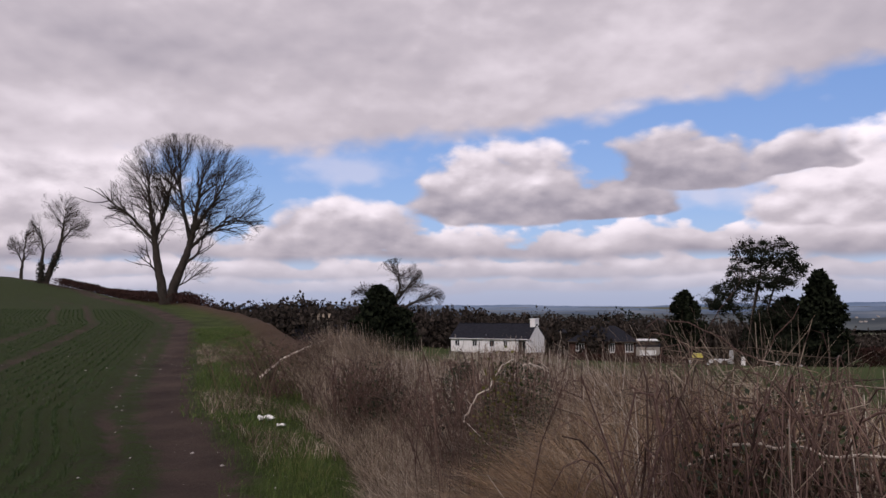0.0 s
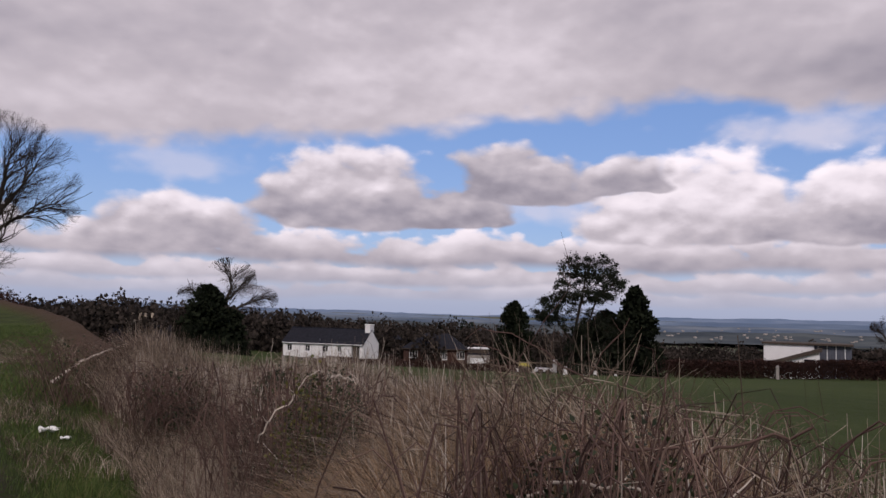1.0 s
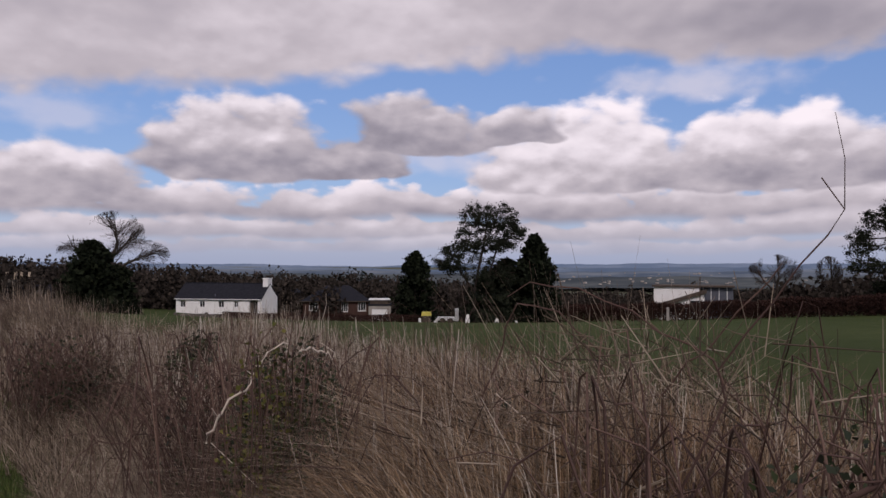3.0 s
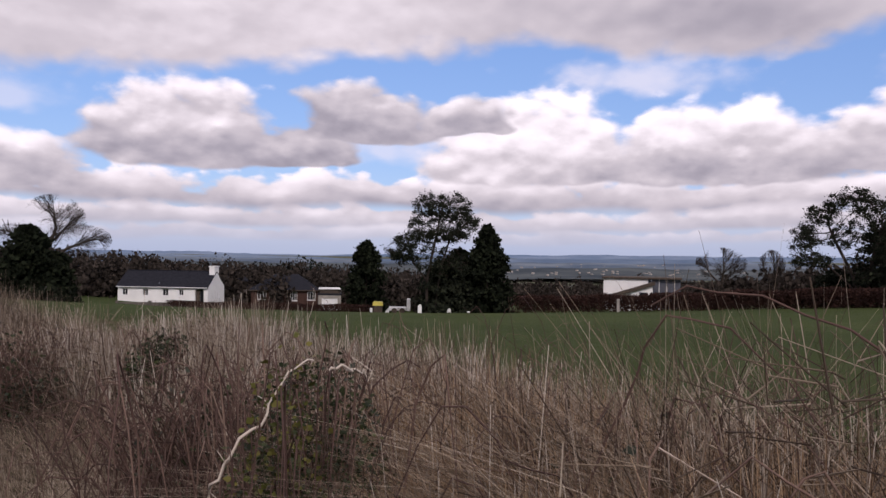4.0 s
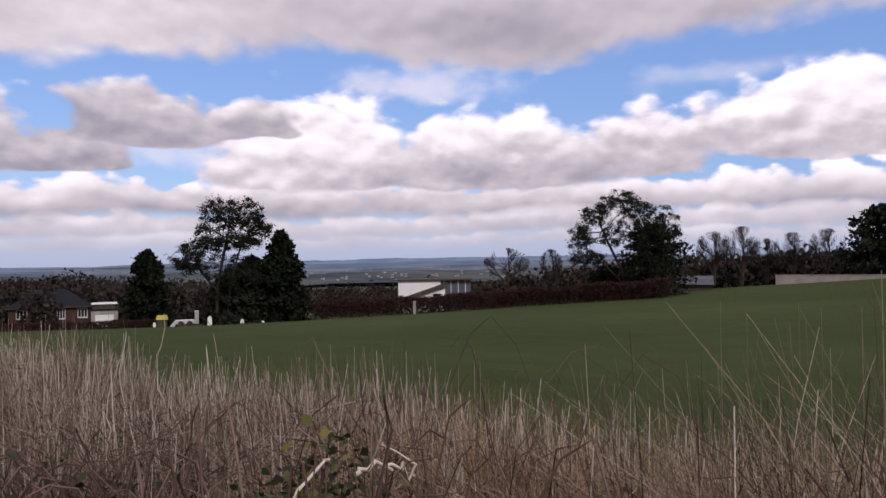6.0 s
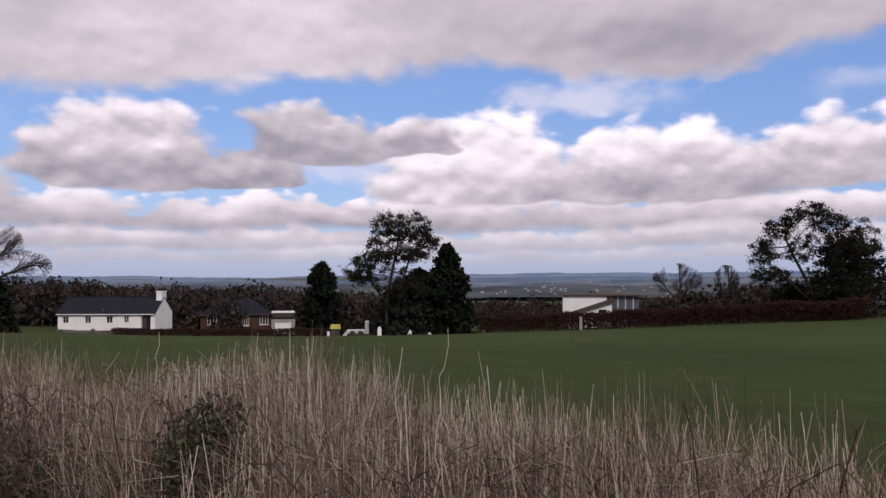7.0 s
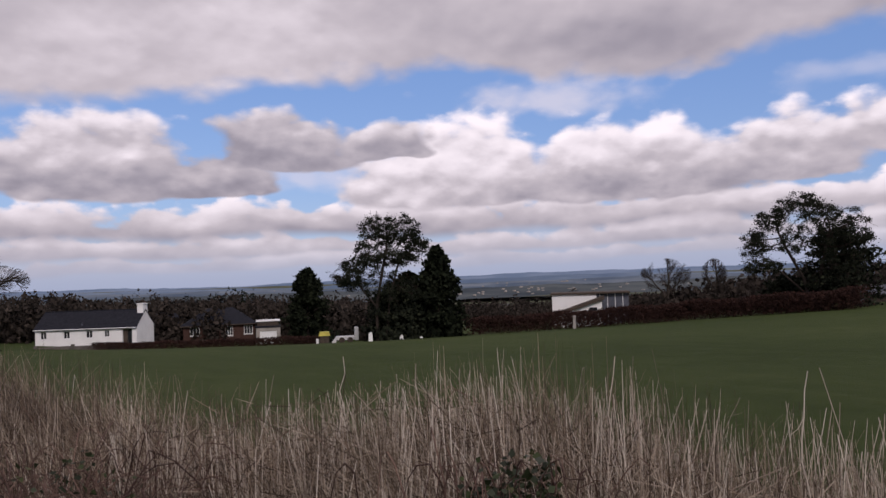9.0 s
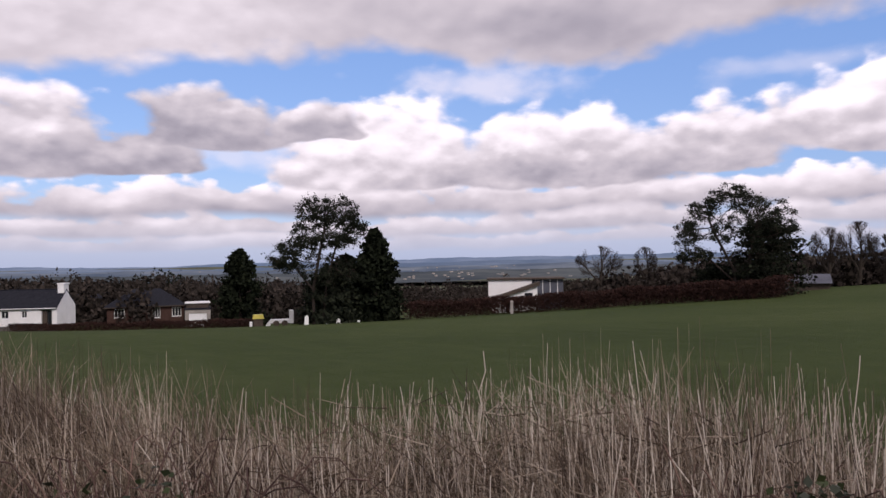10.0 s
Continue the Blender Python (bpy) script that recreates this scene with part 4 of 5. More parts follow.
evergreen(cx_, cy_, 9.7, ([0, .05, .2, .45, .7, .88, 1], [2.2, 3.0, 3.0, 2.4, 1.5, .7, .08]), 9000, .5, "tall dark pointed cypress at the field edge", "cypress")
evergreen(*at_sight(25.0, 79.6), 5.6, ([0, .1, .5, .8, 1], [2.2, 2.5, 2.2, 1.4, .3]), 8000, .42, "dark evergreen shrub round the gum tree trunks", "holly_tree", ragged=.25, mat=DARKLEAF)
evergreen(*at_sight(26.0, 82), 6.9, ([0, .1, .5, .8, 1], [2.2, 2.6, 2.4, 1.6, .3]), 6000, .5, "dark evergreen at the foot of the gum tree", "cypress")
evergreen(*at_sight(18.5, 100), 9.7, ([0, .1, .4, .7, .9, 1], [2.4, 2.7, 2.5, 1.7, 1.0, .25]), 7000, .5, "dark columnar yew behind the field", "yew_tree")
evergreen(*at_sight(-6.1, 78, .59, 2.06), 6.9, ([0, .15, .5, .75, .9, 1], [2.2, 2.5, 1.9, 1.3, .8, .3]), 9000, .45, "dark ragged yew by the bare oak", "yew_tree", z=-3.2, ragged=.2)
evergreen(*at_sight(-4.6, 79, .59, 2.06), 4.6, ([0, .2, .6, .9, 1], [1.5, 1.7, 1.5, .9, .3]), 7000, .45, "low dark yew under the bare oak", "yew_tree", z=-3.2, ragged=.2)
evergreen(*at_sight(68.6, 92, -.06, 4.2), 8.6, ([0, .1, .4, .7, .9, 1], [2.6, 3.4, 3.6, 3.0, 1.8, .6]), 7000, .5, "round dark evergreen oak behind the wall", "evergreen_oak", z=-2.0, ragged=.2, mat=DARKLEAF)
evergreen(*at_sight(72.5, 92, -.06, 4.2), 6.4, ([0, .1, .4, .7, .9, 1], [2.6, 3.4, 3.4, 2.8, 1.6, .6]), 6000, .5, "low dark evergreen oak behind the wall", "evergreen_oak", z=-2.0, ragged=.2, mat=DARKLEAF)


# ---- hedges and woods ----
def hedge(name, pts, h, w, count, size, mat, label):
    p = np.array(pts, float)
    seg = np.linalg.norm(np.diff(p, axis=0), axis=1)
    t = np.concatenate([[0], np.cumsum(seg)])
    u = rng.uniform(0, t[-1], count)
    x, y = np.interp(u, t, p[:, 0]) + rng.normal(0, w * .4, count), np.interp(u, t, p[:, 1]) + rng.normal(0, w * .4, count)
    top = h * (1 + .07 * np.sin(u * .9) + .05 * np.sin(u * 2.3))
    z = land(x, y) + rng.random(count) ** .7 * top
    v, f = leaves(np.stack([x, y, z], 1), size * rng.uniform(.5, 1.4, count), 1.0)
    return tagged(new(name, mesh_of(name, v, f, mat)), label, "hedge", kind="stuff")


hedge("beech_hedge", [at_sight(30.8, 80), at_sight(38, 80), at_sight(46, 78), at_sight(50, 77), at_sight(54.6, 75, -.06, 4.2)], 1.75, 1.2, 62000, .15, BEECH, "clipped red-brown beech hedge along the field")
hedge("low_hedge", [at_sight(4, 97), at_sight(9, 93), at_sight(17.5, 87.5), at_sight(19, 87)], .95, .9, 22000, .13, BEECH, "low brown hedge in front of the houses")
hedge("ridge_hedge", [at_sight(-27.5, 96, .2, .66), at_sight(-24, 84, .2, .66), at_sight(-21, 70, .2, .66), at_sight(-18, 60, .2, .66), at_sight(-15.5, 52, .2, .66)], .8, 1.6, 30000, .13, BEECH, "straggling leafless hedge along the ridge")


def wood(name, items, mat, label, size=.3, per=750):
    """Crowns of woodland far off: az, distance, width, top and foot in metres."""
    sets = []
    for az, d, w, top, foot in items:
        x, y = at_sight(az, d)
        n = per
        q = ball(n, (0, 0, 0), (w, w, (top - foot) * .55))
        q *= (1 + .2 * np.sin(q[:, 0:1] * 2.1 + az) + .15 * np.sin(q[:, 2:3] * 3 + az * 2))
        q += np.array([x, y, (top + foot) / 2])
        sets.append(leaves(q, size * rng.uniform(.4, 1.5, n), 1.5))
    return stuff(name, sets, mat, label, "woodland")


def skyline(az):
    return np.interp(az, [-20, -14, -9, -3, 3.5, 9, 16, 22, 30, 34, 40, 46, 50, 56, 62, 72], [.0, .15, .25, -.15, -.55, -.9, -1.0, -1.4, -1.9, -1.9, -1.8, -1.6, -.9, -.5, -.3, -.2])


items = []
for az in np.arange(-19, 74, .55):
    for k in range(2):
        a = az + rng.uniform(-.4, .4)
        d = rng.uniform(135, 190) if k else rng.uniform(112, 140)
        if 28 < a < 44:
            d += 45
        if 44 < a < 75:
            d = rng.uniform(100, 118)
        el = skyline(a) - .15 - (0 if k else .35) + rng.normal(0, .12)
        top = 1.82 + d * math.tan(radians(el))
        items.append((a, d, rng.uniform(2.0, 4.2), top, top - rng.uniform(6, 9)))
wood("winter_woodland", items, WOOD, "dark leafless woodland beyond the houses", .62, 1000)
pines = [(a + rng.uniform(-.15, .15), 165, 1.3, 1.82 + 165 * math.tan(radians(-.78 + rng.normal(0, .06))), -10) for a in np.arange(10.2, 14.8, .33)]
wood("pine_belt", pines, CONIFER, "row of dark pines in front of the valley", .45, 520)


# ---- buildings ----
def wall_panel(bm, length, height, thick, holes):
    """A wall along x from 0, its face at y = 0, with openings (x0, x1, z0, z1)."""
    x = 0.0
    for x0, x1, z0, z1 in sorted(holes):
        box(bm, x, x0, 0, thick, 0, height)
        if z0 > 0:
            box(bm, x0, x1, 0, thick, 0, z0)
        box(bm, x0, x1, 0, thick, z1, height)
        x = x1
    box(bm, x, length, 0, thick, 0, height)
    return bm


def window(parent, x0, x1, z0, z1, y=.12, bars=1, frame_mat=FRAME, name="window"):
    bm = bmesh.new()
    t = .07
    box(bm, x0, x1, y, y + .08, z0, z0 + t)
    box(bm, x0, x1, y, y + .08, z1 - t, z1)
    box(bm, x0, x0 + t, y, y + .08, z0 + t, z1 - t)
    box(bm, x1 - t, x1, y, y + .08, z0 + t, z1 - t)
    for i in range(bars):
        c = x0 + (x1 - x0) * (i + 1) / (bars + 1)
        box(bm, c - .03, c + .03, y + .01, y + .07, z0 + t, z1 - t)
    win = part(name, bm, frame_mat, parent)
    part("pane", boxed(x0 + .02, x1 - .02, y + .03, y + .05, z0 + .02, z1 - .02), MATGLASS, win)
    part("sill", boxed(x0 - .03, x1 + .03, -.05, .1, z0 - .06, z0 - .004), FRAME, win)
    return win


def cottage():
    L, D, H, R = 12.7, 5.8, 2.5, 1.95
    ob = thing("cottage", -.6, 116.0, -5.5, -28, "long white cottage with a dark slate roof and gable chimney", "house", "houses")
    holes = [(.6, 1.4, 1.25, 2.2), (3.5, 4.3, 1.25, 2.2), (6.3, 7.15, 1.25, 2.2), (8.6, 9.25, 1.3, 2.15), (10.9, 12.1, .1, 2.25)]
    part("front_wall", wall_panel(bmesh.new(), L, H, .35, holes), WHITE, ob)
    for x0, n in ((0.0, "gable_wall"), (L - .35, "gable_wall")):
        part(n, prism([(x0, .35, 0), (x0, D, 0), (x0, D, H), (x0, D / 2, H + R), (x0, .35, H + R * .7 / D)], (.35, 0, 0)), WHITE, ob)
    part("back_wall", boxed(.36, L - .36, D - .35, D, 0, H), WHITE, ob)
    for sgn in (0, 1):
        y0, y1 = (-.3, D / 2) if not sgn else (D + .3, D / 2)
        z0 = H - .16
        part("roof_slope", prism([(-.15, y0, z0), (-.15, y1, H + R + .02), (-.15, y1, H + R + .16), (-.15, y0, z0 + .13)], (L + .2, 0, 0)), SLATE, ob, "dark slate roof slope")
    part("ridge_tile", boxed(-.1, L - .3, D / 2 - .1, D / 2 + .1, H + R + .1, H + R + .22, .03), SLATE, ob)
    ch = part("chimney", boxed(L - .75, L + .02, D / 2 - .75, D / 2 + .75, H + R - 1.0, H + R + .75, .02), WHITE, ob)
    part("cap", boxed(L - .82, L + .09, D / 2 - .82, D / 2 + .82, H + R + .75, H + R + .9, .02), WHITE, ch)
    part("gutter", boxed(-.1, L, -.36, -.26, H - .14, H - .04, .02), FRAME, ob)
    part("downpipe", boxed(L - .2, L - .1, -.1, -.02, 0, H - .1, .02), FRAME, ob)
    for x0, x1, z0, z1 in holes[:4]:
        window(ob, x0, x1, z0, z1)
    dr = part("door", boxed(10.95, 11.5, .2, .26, .12, 2.2), TIMBER, ob, "dark double door")
    part("door_glass", boxed(11.55, 12.05, .2, .25, .12, 2.2), MATGLASS, dr)
    part("floor_slab", boxed(.36, L - .36, .36, D - .36, 0, .1), STONE, ob)
    part("drain_vent", boxed(6.0, 6.15, -.5, -.35, H + .35, H + .62, .03), SHEET, ob)


def bungalow():
    x, y = at_sight(9.7, 112)
    L, D, H, R = 9.8, 7.5, 2.3, 2.3
    ob = thing("bungalow", x, y, -6.05, -12, "red-brick bungalow with a hipped slate roof", "house", "houses")
    holes = [(.9, 2.2, .9, 2.05), (3.4, 4.0, .9, 2.0), (5.7, 6.7, .7, 2.05), (8.2, 9.4, .8, 2.05)]
    part("front_wall", wall_panel(bmesh.new(), L, H, .3, holes), BRICK, ob)
    for x0 in (0.0, L - .3):
        part("side_wall", boxed(x0, x0 + .3, .31, D, 0, H), BRICK, ob)
    part("back_wall", boxed(.31, L - .31, D - .3, D, 0, H), BRICK, ob)
    bm = bmesh.new()
    e = [bm.verts.new(p) for p in ((-.4, -.4, H), (L + .4, -.4, H), (L + .4, D + .4, H), (-.4, D + .4, H))]
    r0, r1 = bm.verts.new((3.4, D / 2, H + R)), bm.verts.new((L - 3.0, D / 2, H + R))
    for face in ((e[0], e[1], r1, r0), (e[1], e[2], r1), (e[2], e[3], r0, r1), (e[3], e[0], r0), (e[3], e[2], e[1], e[0])):
        bm.faces.new(face)
    part("roof", bm, SLATE, ob, "hipped slate roof")
    part("fascia", boxed(-.42, L + .42, -.46, -.4, H - .1, H + .02), TIMBER, ob)
    for i, (x0, x1, z0, z1) in enumerate(holes):
        window(ob, x0, x1, z0, z1, bars=2 if i != 1 else 0)


def flat_garage():
    x, y = at_sight(14.75, 109)
    ob = thing("garage", x, y, -6.5, -15, "white flat-roofed garage beside the bungalow", "garage", "houses")
    part("front_wall", wall_panel(bmesh.new(), 3.3, 2.2, .2, [(.5, 2.8, 0, 1.7)]), BLOCK, ob)
    part("side_wall", boxed(0, .2, .21, 5, 0, 2.2), WHITE, ob)
    part("side_wall", boxed(3.1, 3.3, .21, 5, 0, 2.2), WHITE, ob)
    part("back_wall", boxed(.21, 3.09, 4.8, 5, 0, 2.2), WHITE, ob)
    part("garage_door", boxed(.52, 2.78, .08, .12, 0, 1.68), FRAME, ob)
    part("roof_slab", boxed(-.1, 3.4, -.1, 5.1, 2.204, 2.4), SLATE, ob)
    part("clerestory", boxed(.2, 3.1, .8, 4.4, 2.404, 3.0), TIMBER, ob)
    part("roof_edge", boxed(.0, 3.3, .6, 4.6, 3.004, 3.14), FRAME, ob)


def grey_house():
    x, y = at_sight(7.6, 122)
    ob = thing("grey_house", x, y, -6.6, -14, "grey rendered house with small dormers behind the cottage", "house", "houses")
    part("wall", boxed(0, 4.6, 0, 5, 0, 2.6), STONE, ob)
    part("roof", prism([(-.2, -.3, 2.6), (-.2, 2.5, 4.4), (-.2, 5.3, 2.6)], (5.0, 0, 0)), SLATE, ob)
    for x0 in (.8, 2.8):
        d = part("dormer", prism([(x0, .2, 2.7), (x0 + 1.0, .2, 2.7), (x0 + 1.0, .2, 3.5), (x0 + .5, .2, 4.0), (x0, .2, 3.5)], (0, 1.8, 0)), SLATE, ob)
        part("pane", boxed(x0 + .2, x0 + .8, .15, .19, 2.85, 3.45), MATGLASS, d)
    part("porch", boxed(.6, 3.4, -.7, -.02, 0, 1.5), FRAME, ob)


def modern_house():
    x, y = at_sight(36.75, 99)
    L = 9.6
    ob = thing("modern_house", x, y, -4.95, -39, "white modern house with dark slanting roof beam", "house", "houses")
    part("wall", boxed(0, 5.6, 0, 6, 0, 4.0), WHITE, ob)
    part("roof_slab", boxed(-.2, L + .2, -.3, 6.2, 4.0, 4.22, .02), TIMBER, ob, "thin dark flat roof edge")
    part("glazed_bay", boxed(5.62, L, .3, 5.8, 0, 3.98), SHEET, ob, "grey glazed bay")
    for i in range(4):
        part("mullion", boxed(6.0 + i * .95, 6.08 + i * .95, .2, .29, 0, 3.95), FRAME, ob)
    wing = part("wing", prism([(.9, -2.5, 0), (6.2, -2.5, 0), (6.2, -2.5, 3.25), (.9, -2.5, 1.55)], (0, 2.45, 0)), WHITE, ob)
    part("wing_roof", prism([(.3, -2.9, 1.35), (6.5, -2.9, 3.35), (6.5, -2.9, 3.8), (.3, -2.9, 1.75)], (0, 2.85, 0)), TIMBER, wing, "dark slanting roof")
    part("wing_window", boxed(4.6, 5.6, -2.54, -2.505, 1.2, 2.4), MATGLASS, wing)


def sheds():
    x, y = at_sight(54.4, 86, -.06, 4.2)
    ob = thing("shed", x, y, float(land(x, y)) - .2, -56, "grey sheet-roofed shed at the field edge", "shed")
    part("wall", boxed(0, 5.2, 0, 3.6, 0, 1.2), TIMBER, ob)
    part("roof", prism([(-.2, -.4, 1.2), (-.2, 1.8, 2.1), (-.2, 4.0, 1.2)], (5.6, 0, 0)), SHEET, ob, "blue-grey sheet roof")
    part("door", boxed(.6, 1.5, -.06, -.005, 0, 1.15), SHEET, ob)
    x, y = at_sight(62, 86, -.06, 4.2)
    ob = thing("block_wall", x, y, float(land(x, y)) - .3, -68, "long pale concrete-block wall beyond the grass", "wall")
    for i in range(9):
        part("bay", boxed(i * 3.0, i * 3.0 + 2.985, 0, .22, 0, 1.25), BLOCK, ob)
    part("coping", boxed(-.05, 27.05, -.05, .27, 1.252, 1.33, .02), BLOCK, ob)


def pot_stack():
    x, y = at_sight(-10.9, 118, .2, .66)
    ob = thing("farmhouse", x, y, -6.0, 10, "grey farmhouse roof with a wide stack of clay chimney pots", "house", "houses")
    part("wall", boxed(-2.5, 5.5, 0, 6, 0, 2.8), STONE, ob)
    part("roof", prism([(-2.7, -.3, 2.8), (-2.7, 3, 4.9), (-2.7, 6.3, 2.8)], (8.4, 0, 0)), SLATE, ob)
    ch = part("chimney", boxed(.0, 3.4, 2.6, 3.5, 3.9, 5.6, .03), STONE, ob)
    for px in (.35, 1.35, 2.05, 3.0):
        bm = bmesh.new()
        bmesh.ops.create_cone(bm, cap_ends=True, segments=10, radius1=.24, radius2=.17, depth=.95, matrix=Matrix.Translation((px, 3.05, 6.08)))
        bmesh.ops.create_cone(bm, cap_ends=True, segments=10, radius1=.22, radius2=.22, depth=.1, matrix=Matrix.Translation((px, 3.05, 6.6)))
        part("chimney_pot", bm, CLAY, ch, "pale clay chimney pot")


for build in (cottage, bungalow, flat_garage, grey_house, modern_house, sheds, pot_stack):
    build()

x, y = at_sight(3.2, 101)
gw = thing("garden_wall", x, y, float(land(x, y)) - .5, -14, "dark stone garden wall below the cottage", "wall")
for i in range(6):
    part("bay", boxed(-5 + i * 2.0, -5 + i * 2.0 + 1.985, 0, .4, 0, .95 + .05 * (i % 2), .02), STONE, gw)
for i in range(3):
    part("pier", boxed(-5.2 + i * 4.0, -4.75 + i * 4.0, -.06, -.004, 0, 1.2, .02), STONE, gw)


def yard_things():
    x, y = at_sight(19.7, 84)
    z = float(land(x, y))
    b = thing("feed_bin", x, y, z, -20, "small brown bin with a bright yellow lid", "bin")
    part("body", boxed(-.5, .5, -.35, .35, 0, .85, .03), TIMBER, b)
    part("lid", prism([(-.6, -.45, .86), (.6, -.45, .86), (.5, -.45, 1.3), (-.5, -.45, 1.3)], (0, .9, 0)), YELLOW, b, "bright yellow lid")
    part("side_panel", boxed(-.9, -.62, -.3, .3, 0, .55, .03), FRAME, b)
    x, y = at_sight(21.3, 85)
    t = thing("trailer", x, y, float(land(x, y)), -20, "low white flatbed trailer with an upright panel", "trailer")
    part("bed", boxed(-1.1, .9, -.6, .6, .35, .75, .03), FRAME, t)
    part("headboard", boxed(.92, 1.35, -.6, .6, .3, 1.7, .03), FRAME, t)
    part("ramp", prism([(-1.6, -.6, .1), (-1.1, -.6, .1), (-1.1, -.6, .7)], (0, 1.2, 0)), FRAME, t)
    for wx in (-.5, .4):
        bm = bmesh.new()
        bmesh.ops.create_cone(bm, cap_ends=True, segments=16, radius1=.33, radius2=.33, depth=.2, matrix=Matrix.Translation((wx, -.72, .33)) @ Matrix.Rotation(radians(90), 4, "X"))
        part("wheel", bm, TIMBER, t)
    for az, d, w, h in ((23.1, 77.4, .22, 1.0), (24.6, 77.0, .12, .35), (25.4, 77.2, .2, .55), (26.9, 78.2, .15, .25)):
        x, y = at_sight(az, d)
        st = thing("standing_stone", x, y, float(land(x, y)) - .05, -az, "whitewashed upright stone under the gum tree", "stone", "white stones under the trees")
        part("stone", prism([(-w, 0, 0), (w, 0, 0), (w * .9, 0, h * .8), (w * .3, 0, h), (-w * .8, 0, h * .85)], (0, .35, 0)), PAPER, st)
    x, y = at_sight(38.3, 78.5)
    p = thing("gatepost", x, y, float(land(x, y)) - .05, -38, "pale concrete gatepost in front of the hedge", "post")
    part("shaft", boxed(-.14, .14, -.14, .14, 0, 1.25, .02), BLOCK, p)
    part("cap", prism([(-.17, -.17, 1.25), (.17, -.17, 1.25), (.1, -.1, 1.4), (-.1, -.1, 1.4)], (0, .3, 0)), BLOCK, p)


yard_things()


# ---- distance ----
def far_ridges():
    # field tones with haze painted in: bluer and paler ridge by ridge
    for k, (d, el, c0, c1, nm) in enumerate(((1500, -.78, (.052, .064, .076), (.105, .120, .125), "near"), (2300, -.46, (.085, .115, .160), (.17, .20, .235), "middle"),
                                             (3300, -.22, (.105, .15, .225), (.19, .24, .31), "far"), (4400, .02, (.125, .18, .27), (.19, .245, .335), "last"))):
        mt, nt, b = material("haze_tinted_hills_" + nm, 1.0, 0)
        at = nt.nodes.new("ShaderNodeNewGeometry").outputs["Position"]
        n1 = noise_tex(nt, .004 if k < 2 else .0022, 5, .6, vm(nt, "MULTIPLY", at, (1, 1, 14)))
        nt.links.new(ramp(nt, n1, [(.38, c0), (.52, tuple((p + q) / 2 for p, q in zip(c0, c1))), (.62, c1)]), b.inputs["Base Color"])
        th = np.radians(np.linspace(-60, 110, 340))
        e = el + .10 * np.sin(th * 9 + k) + .05 * np.sin(th * 23 + 2 * k) + .025 * np.sin(th * 61 + k * 3) + .012 * rng.normal(size=340)
        e = e + (.22 * smooth(.6, .78, th) * (1 - smooth(.85, 1.2, th)) if k == 3 else 0)
        rows = []
        for f in (0, .5, 1):
            dd = d + f * 350
            zz = 1.8 + dd * np.tan(np.radians(e - (1 - f) ** 1.4 * .8))
            rows.append(np.stack([dd * np.sin(th), dd * np.cos(th), zz], 1))
        v = np.concatenate(rows)
        i = np.arange(339)
        fa = np.concatenate([np.stack([r * 340 + i, r * 340 + i + 1, (r + 1) * 340 + i + 1, (r + 1) * 340 + i], 1) for r in (0, 1)])
        tagged(new("backdrop_hills", mesh_of("backdrop_hills", v, fa, mt, True)), "far hills and fields across the valley, haze painted into their colour", "hills", kind="structure")


far_ridges()


def town():
    """Pale houses and long sheds scattered over the valley side, too far to count."""
    vs = []
    for i in range(110):
        a = rng.choice([rng.normal(38, 5), rng.normal(34, 4), rng.uniform(-8, 60)])
        ridge, el = (1500, -.78) if i % 2 else (2300, -.46)
        f, w, h = rng.uniform(.1, .8), rng.uniform(1.2, 2.6), rng.uniform(2, 3.6)
        if i % 24 == 0:
            ridge, el, f, w, h, a = 2300, -.46, rng.uniform(.2, .4), rng.uniform(18, 45), 5, rng.normal(42, 2.2)
        d = ridge + f * 350
        x, y = d * math.sin(radians(a)), d * math.cos(radians(a))
        vs.append((x, y, 1.0 + d * math.tan(radians(el - (1 - f) ** 1.4 * .8)), w, h))
    sets = []
    for x, y, z, w, h in vs:
        c = np.array([(sx * w, sy * 3, sz) for sz in (0, h) for sx, sy in ((-1, -1), (1, -1), (1, 1), (-1, 1))]) + (x, y, z)
        sets.append((c, np.array([[0, 1, 5, 4], [1, 2, 6, 5], [2, 3, 7, 6], [3, 0, 4, 7], [4, 5, 6, 7]])))
    stuff("distant_houses", sets, BLOCK, "pale houses and sheds far across the valley", "houses")


town()


# ---- canes, branches, stones and litter ----
def cane(name, pts, r0, r1, mat, label, twigs=0):
    p = np.array(pts, float)
    t = np.concatenate([[0], np.cumsum(np.linalg.norm(np.diff(p, axis=0), axis=1))])
    u = np.linspace(0, t[-1], 16)
    q = np.stack([np.interp(u, t, p[:, i]) for i in range(3)], 1)
    q[1:-1] = (q[:-2] + 2 * q[1:-1] + q[2:]) / 4 + rng.normal(0, .009, (14, 3))
    ob = thing(name, 0, 0, 0, 0, label, "branch", "branches in the hedge")
    child("stem", mesh_of("stem", *strand(q, r0, r1, 6), mat, True), ob)
    for k in range(twigs):
        i = rng.integers(3, 15)
        d = rng.normal(size=3) * .045 + (0, 0, .02)
        child("side_twig", mesh_of("side_twig", *strand([q[i], q[i] + d * .5 + rng.normal(0, .008, 3), q[i] + d], r1 * .9, r1 * .4, 4), mat), ob)
    return ob


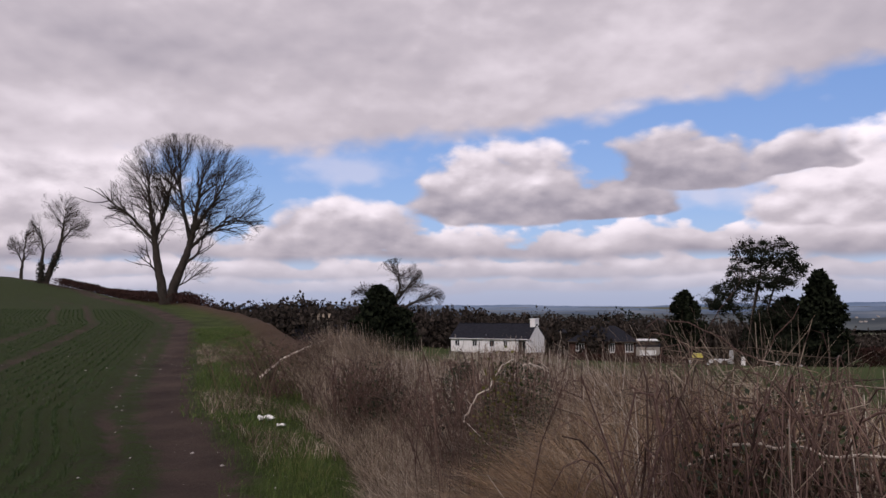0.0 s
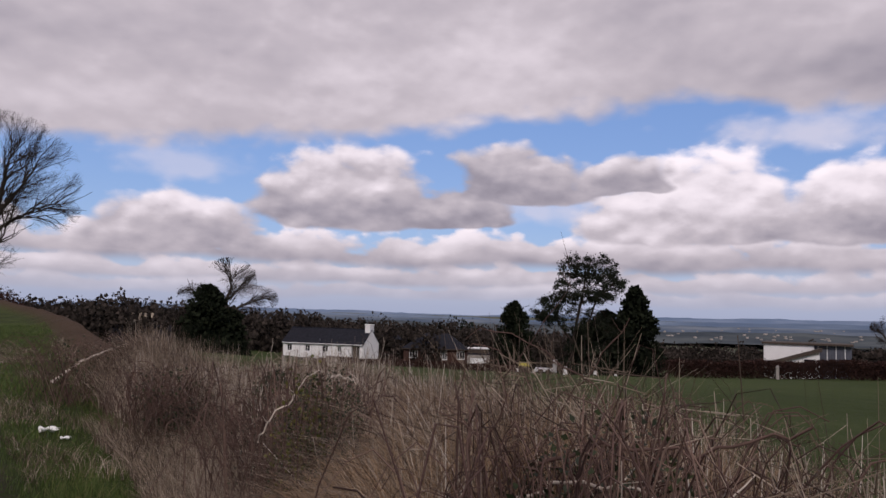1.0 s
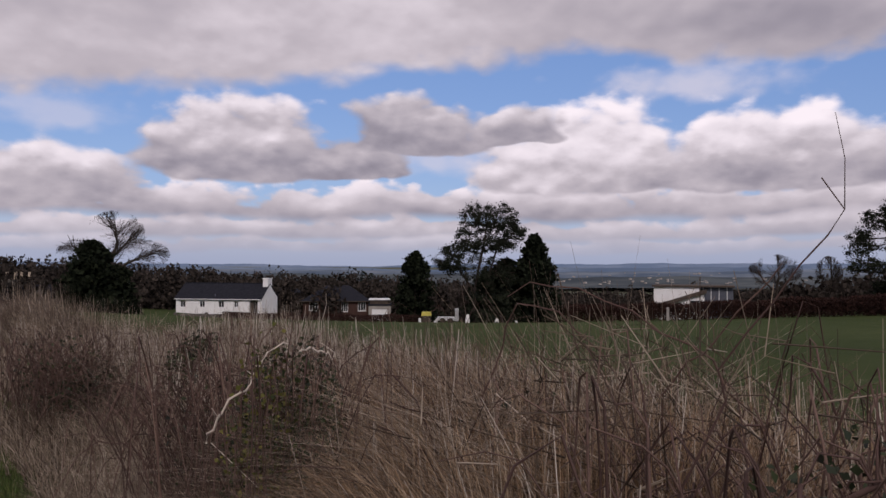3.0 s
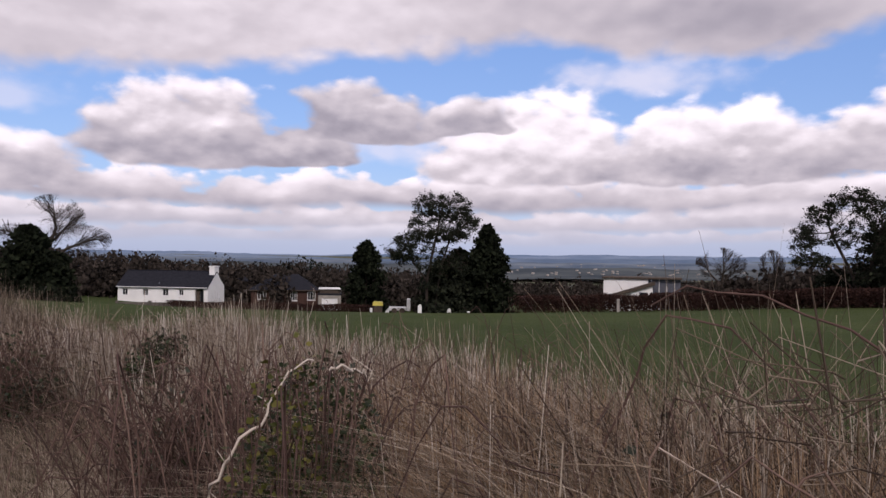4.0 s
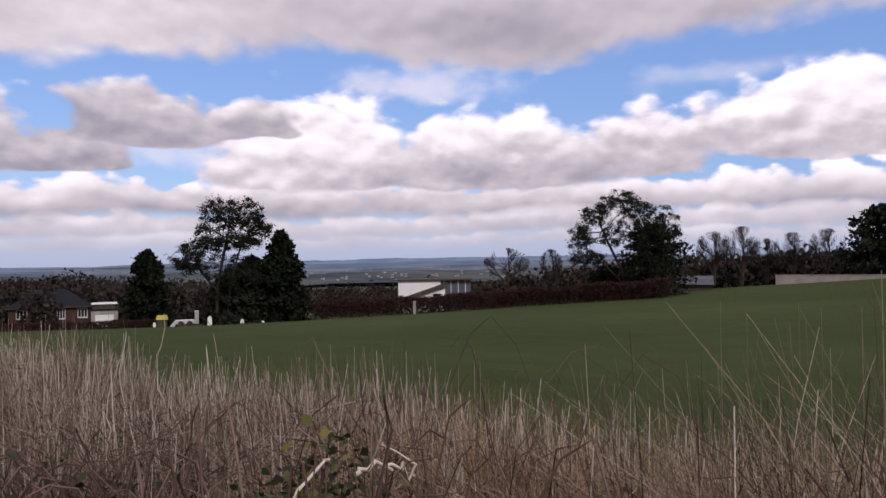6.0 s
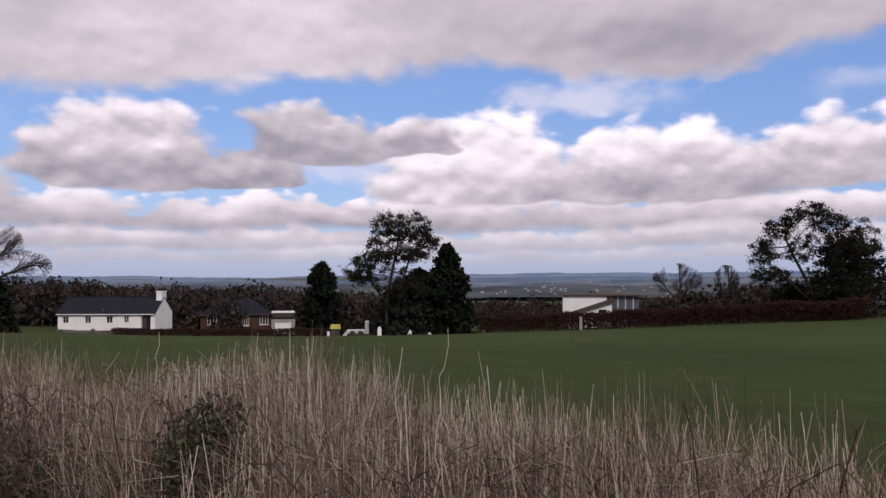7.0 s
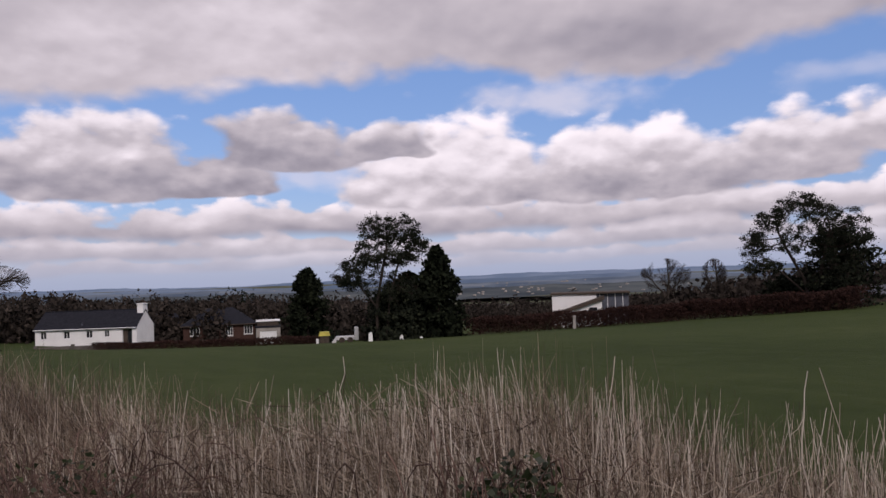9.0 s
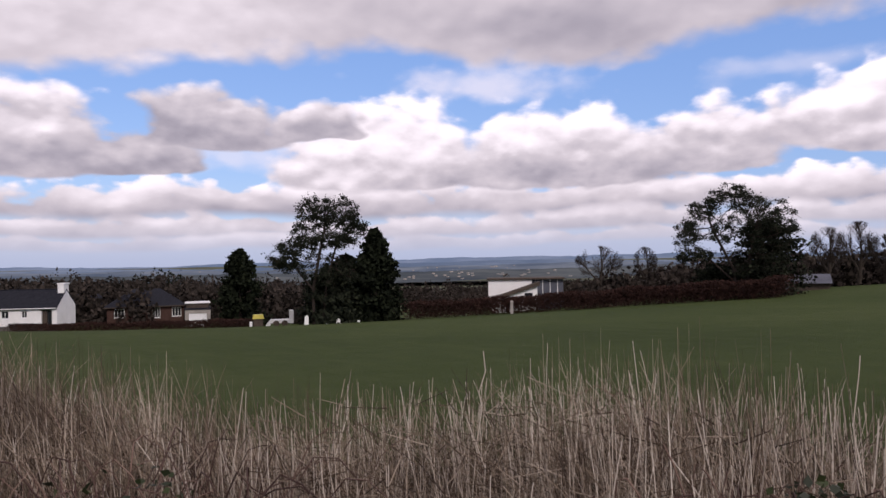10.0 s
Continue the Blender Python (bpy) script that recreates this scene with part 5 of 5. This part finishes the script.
cane("bramble_cane", [(1.0, 4.65, 1.1), (1.08, 4.55, 1.55), (1.148, 4.49, 1.76), (1.196, 4.46, 1.825), (1.243, 4.43, 1.86), (1.235, 4.43, 1.895), (1.21, 4.45, 1.93)], .003, .001, TWIG, "thin thorny cane rising above the hedge", 5)
cane("bramble_cane", [(1.95, 5.1, 1.0), (1.72, 5.25, 1.45), (1.6, 5.35, 1.6), (1.42, 5.55, 1.72), (1.33, 5.66, 1.75), (1.26, 5.76, 1.69)], .005, .0018, TWIG, "dark arching bramble cane", 6)
cane("bramble_cane", [(1.5, 5.45, 1.1), (1.57, 5.3, 1.5), (1.64, 5.15, 1.66), (1.7, 5.05, 1.8)], .004, .0018, TWIG, "dark bramble cane leaning outwards", 5)
cane("bramble_cane", [(1.12, 6.0, 1.0), (1.24, 5.85, 1.45), (1.29, 5.75, 1.68), (1.4, 5.6, 1.62), (1.55, 5.5, 1.4)], .004, .0018, TWIG, "dark bramble cane bent over the bank", 5)
cane("dead_branch", [(.36, 6.5, 1.12), (.42, 6.5, 1.24), (.49, 6.53, 1.31), (.55, 6.57, 1.36), (.56, 6.58, 1.42), (.60, 6.6, 1.455), (.68, 6.64, 1.47)], .0055, .0025, PALE, "crooked pale dead branch on the stump", 3)
cane("dead_branch", [(.72, 6.62, 1.44), (.75, 6.62, 1.452), (.80, 6.63, 1.44), (.88, 6.66, 1.40)], .005, .0025, PALE, "short pale dead branch end on the stump", 2)
cane("dead_branch", [(1.18, 4.5, 1.4), (1.32, 4.38, 1.47), (1.4, 4.3, 1.46), (1.49, 4.22, 1.48), (1.58, 4.1, 1.52), (1.64, 4.0, 1.57)], .006, .003, TWIG, "grey dead branch lying across brambles", 6)
cane("dead_branch", [(1.1, 4.62, 1.25), (1.26, 4.4, 1.39), (1.38, 4.2, 1.37), (1.54, 4.0, 1.4)], .006, .003, PALE, "pale dead branch in the brambles", 4)
cane("dead_branch", [(-3.6, 17.0, .4), (-3.2, 17.2, .75), (-2.7, 17.4, 1.0), (-2.4, 17.5, 1.1)], .03, .015, PALE, "pale broken branch leaning on the bank", 2)
for a, b, h in ((1.32, 9.46, 1.56), (.8, 8.5, 1.38), (.28, 11.3, 1.46), (1.2, 9.7, 1.46), (.95, 10.3, 1.48)):
    cane("tall_weed", [(a, b, .4), (a + .02, b, 1.0), (a - .01, b + .02, h - .25), (a + .02, b, h)], .004, .0015, PALE, "tall forked dead weed stalk", 6)


def stones():
    p, s = spread(230, 3, 24, -3.9, -2.0)
    p2, _ = spread(260, 3, 26, -11, -3.8)
    sets = []
    for q in np.concatenate([p, p2]):
        k = rng.uniform(.007, .02) * (1.9 if rng.random() < .06 else 1)
        c = np.array([(1, 0, 0), (0, 1, 0), (-1, 0, 0), (0, -1, 0), (.1, .1, .7), (0, 0, -.5)]) * k * rng.uniform(.6, 1.4, (6, 1)) + q + (0, 0, k * .3)
        sets.append((c, np.array([[0, 1, 4], [1, 2, 4], [2, 3, 4], [3, 0, 4], [1, 0, 5], [2, 1, 5], [3, 2, 5], [0, 3, 5]])))
    stuff("field_stones", sets, CHALK, "small pale stones on the path and plough", "stones")


stones()


def litter(x, y, size, label):
    z = float(land(x, y))
    ob = thing("plastic_scrap", x, y, z + .02, 20, label, "litter")
    n = 9
    u, w = np.meshgrid(np.linspace(-1, 1, n), np.linspace(-.5, .5, n))
    h = .35 * np.abs(np.sin(u * 3.1 + w * 4)) + .2 * np.sin(w * 7 + u)
    v = np.stack([u * (1 + .2 * np.sin(w * 9)), w * (1 + .3 * np.sin(u * 5)), h + .25], -1).reshape(-1, 3) * size
    i, j = np.meshgrid(np.arange(n - 1), np.arange(n - 1), indexing="ij")
    f = np.stack([i * n + j, i * n + j + 1, (i + 1) * n + j + 1, (i + 1) * n + j], -1).reshape(-1, 4)
    sheet = child("sheet", mesh_of("sheet", v, f, PAPER), ob)
    md = sheet.modifiers.new("thick", "SOLIDIFY")
    md.thickness = .006
    return ob


litter(-2.35, 12.6, .10, "crumpled white plastic sheet on the grass verge")
litter(-2.05, 12.2, .05, "small white plastic scrap on the grass verge")
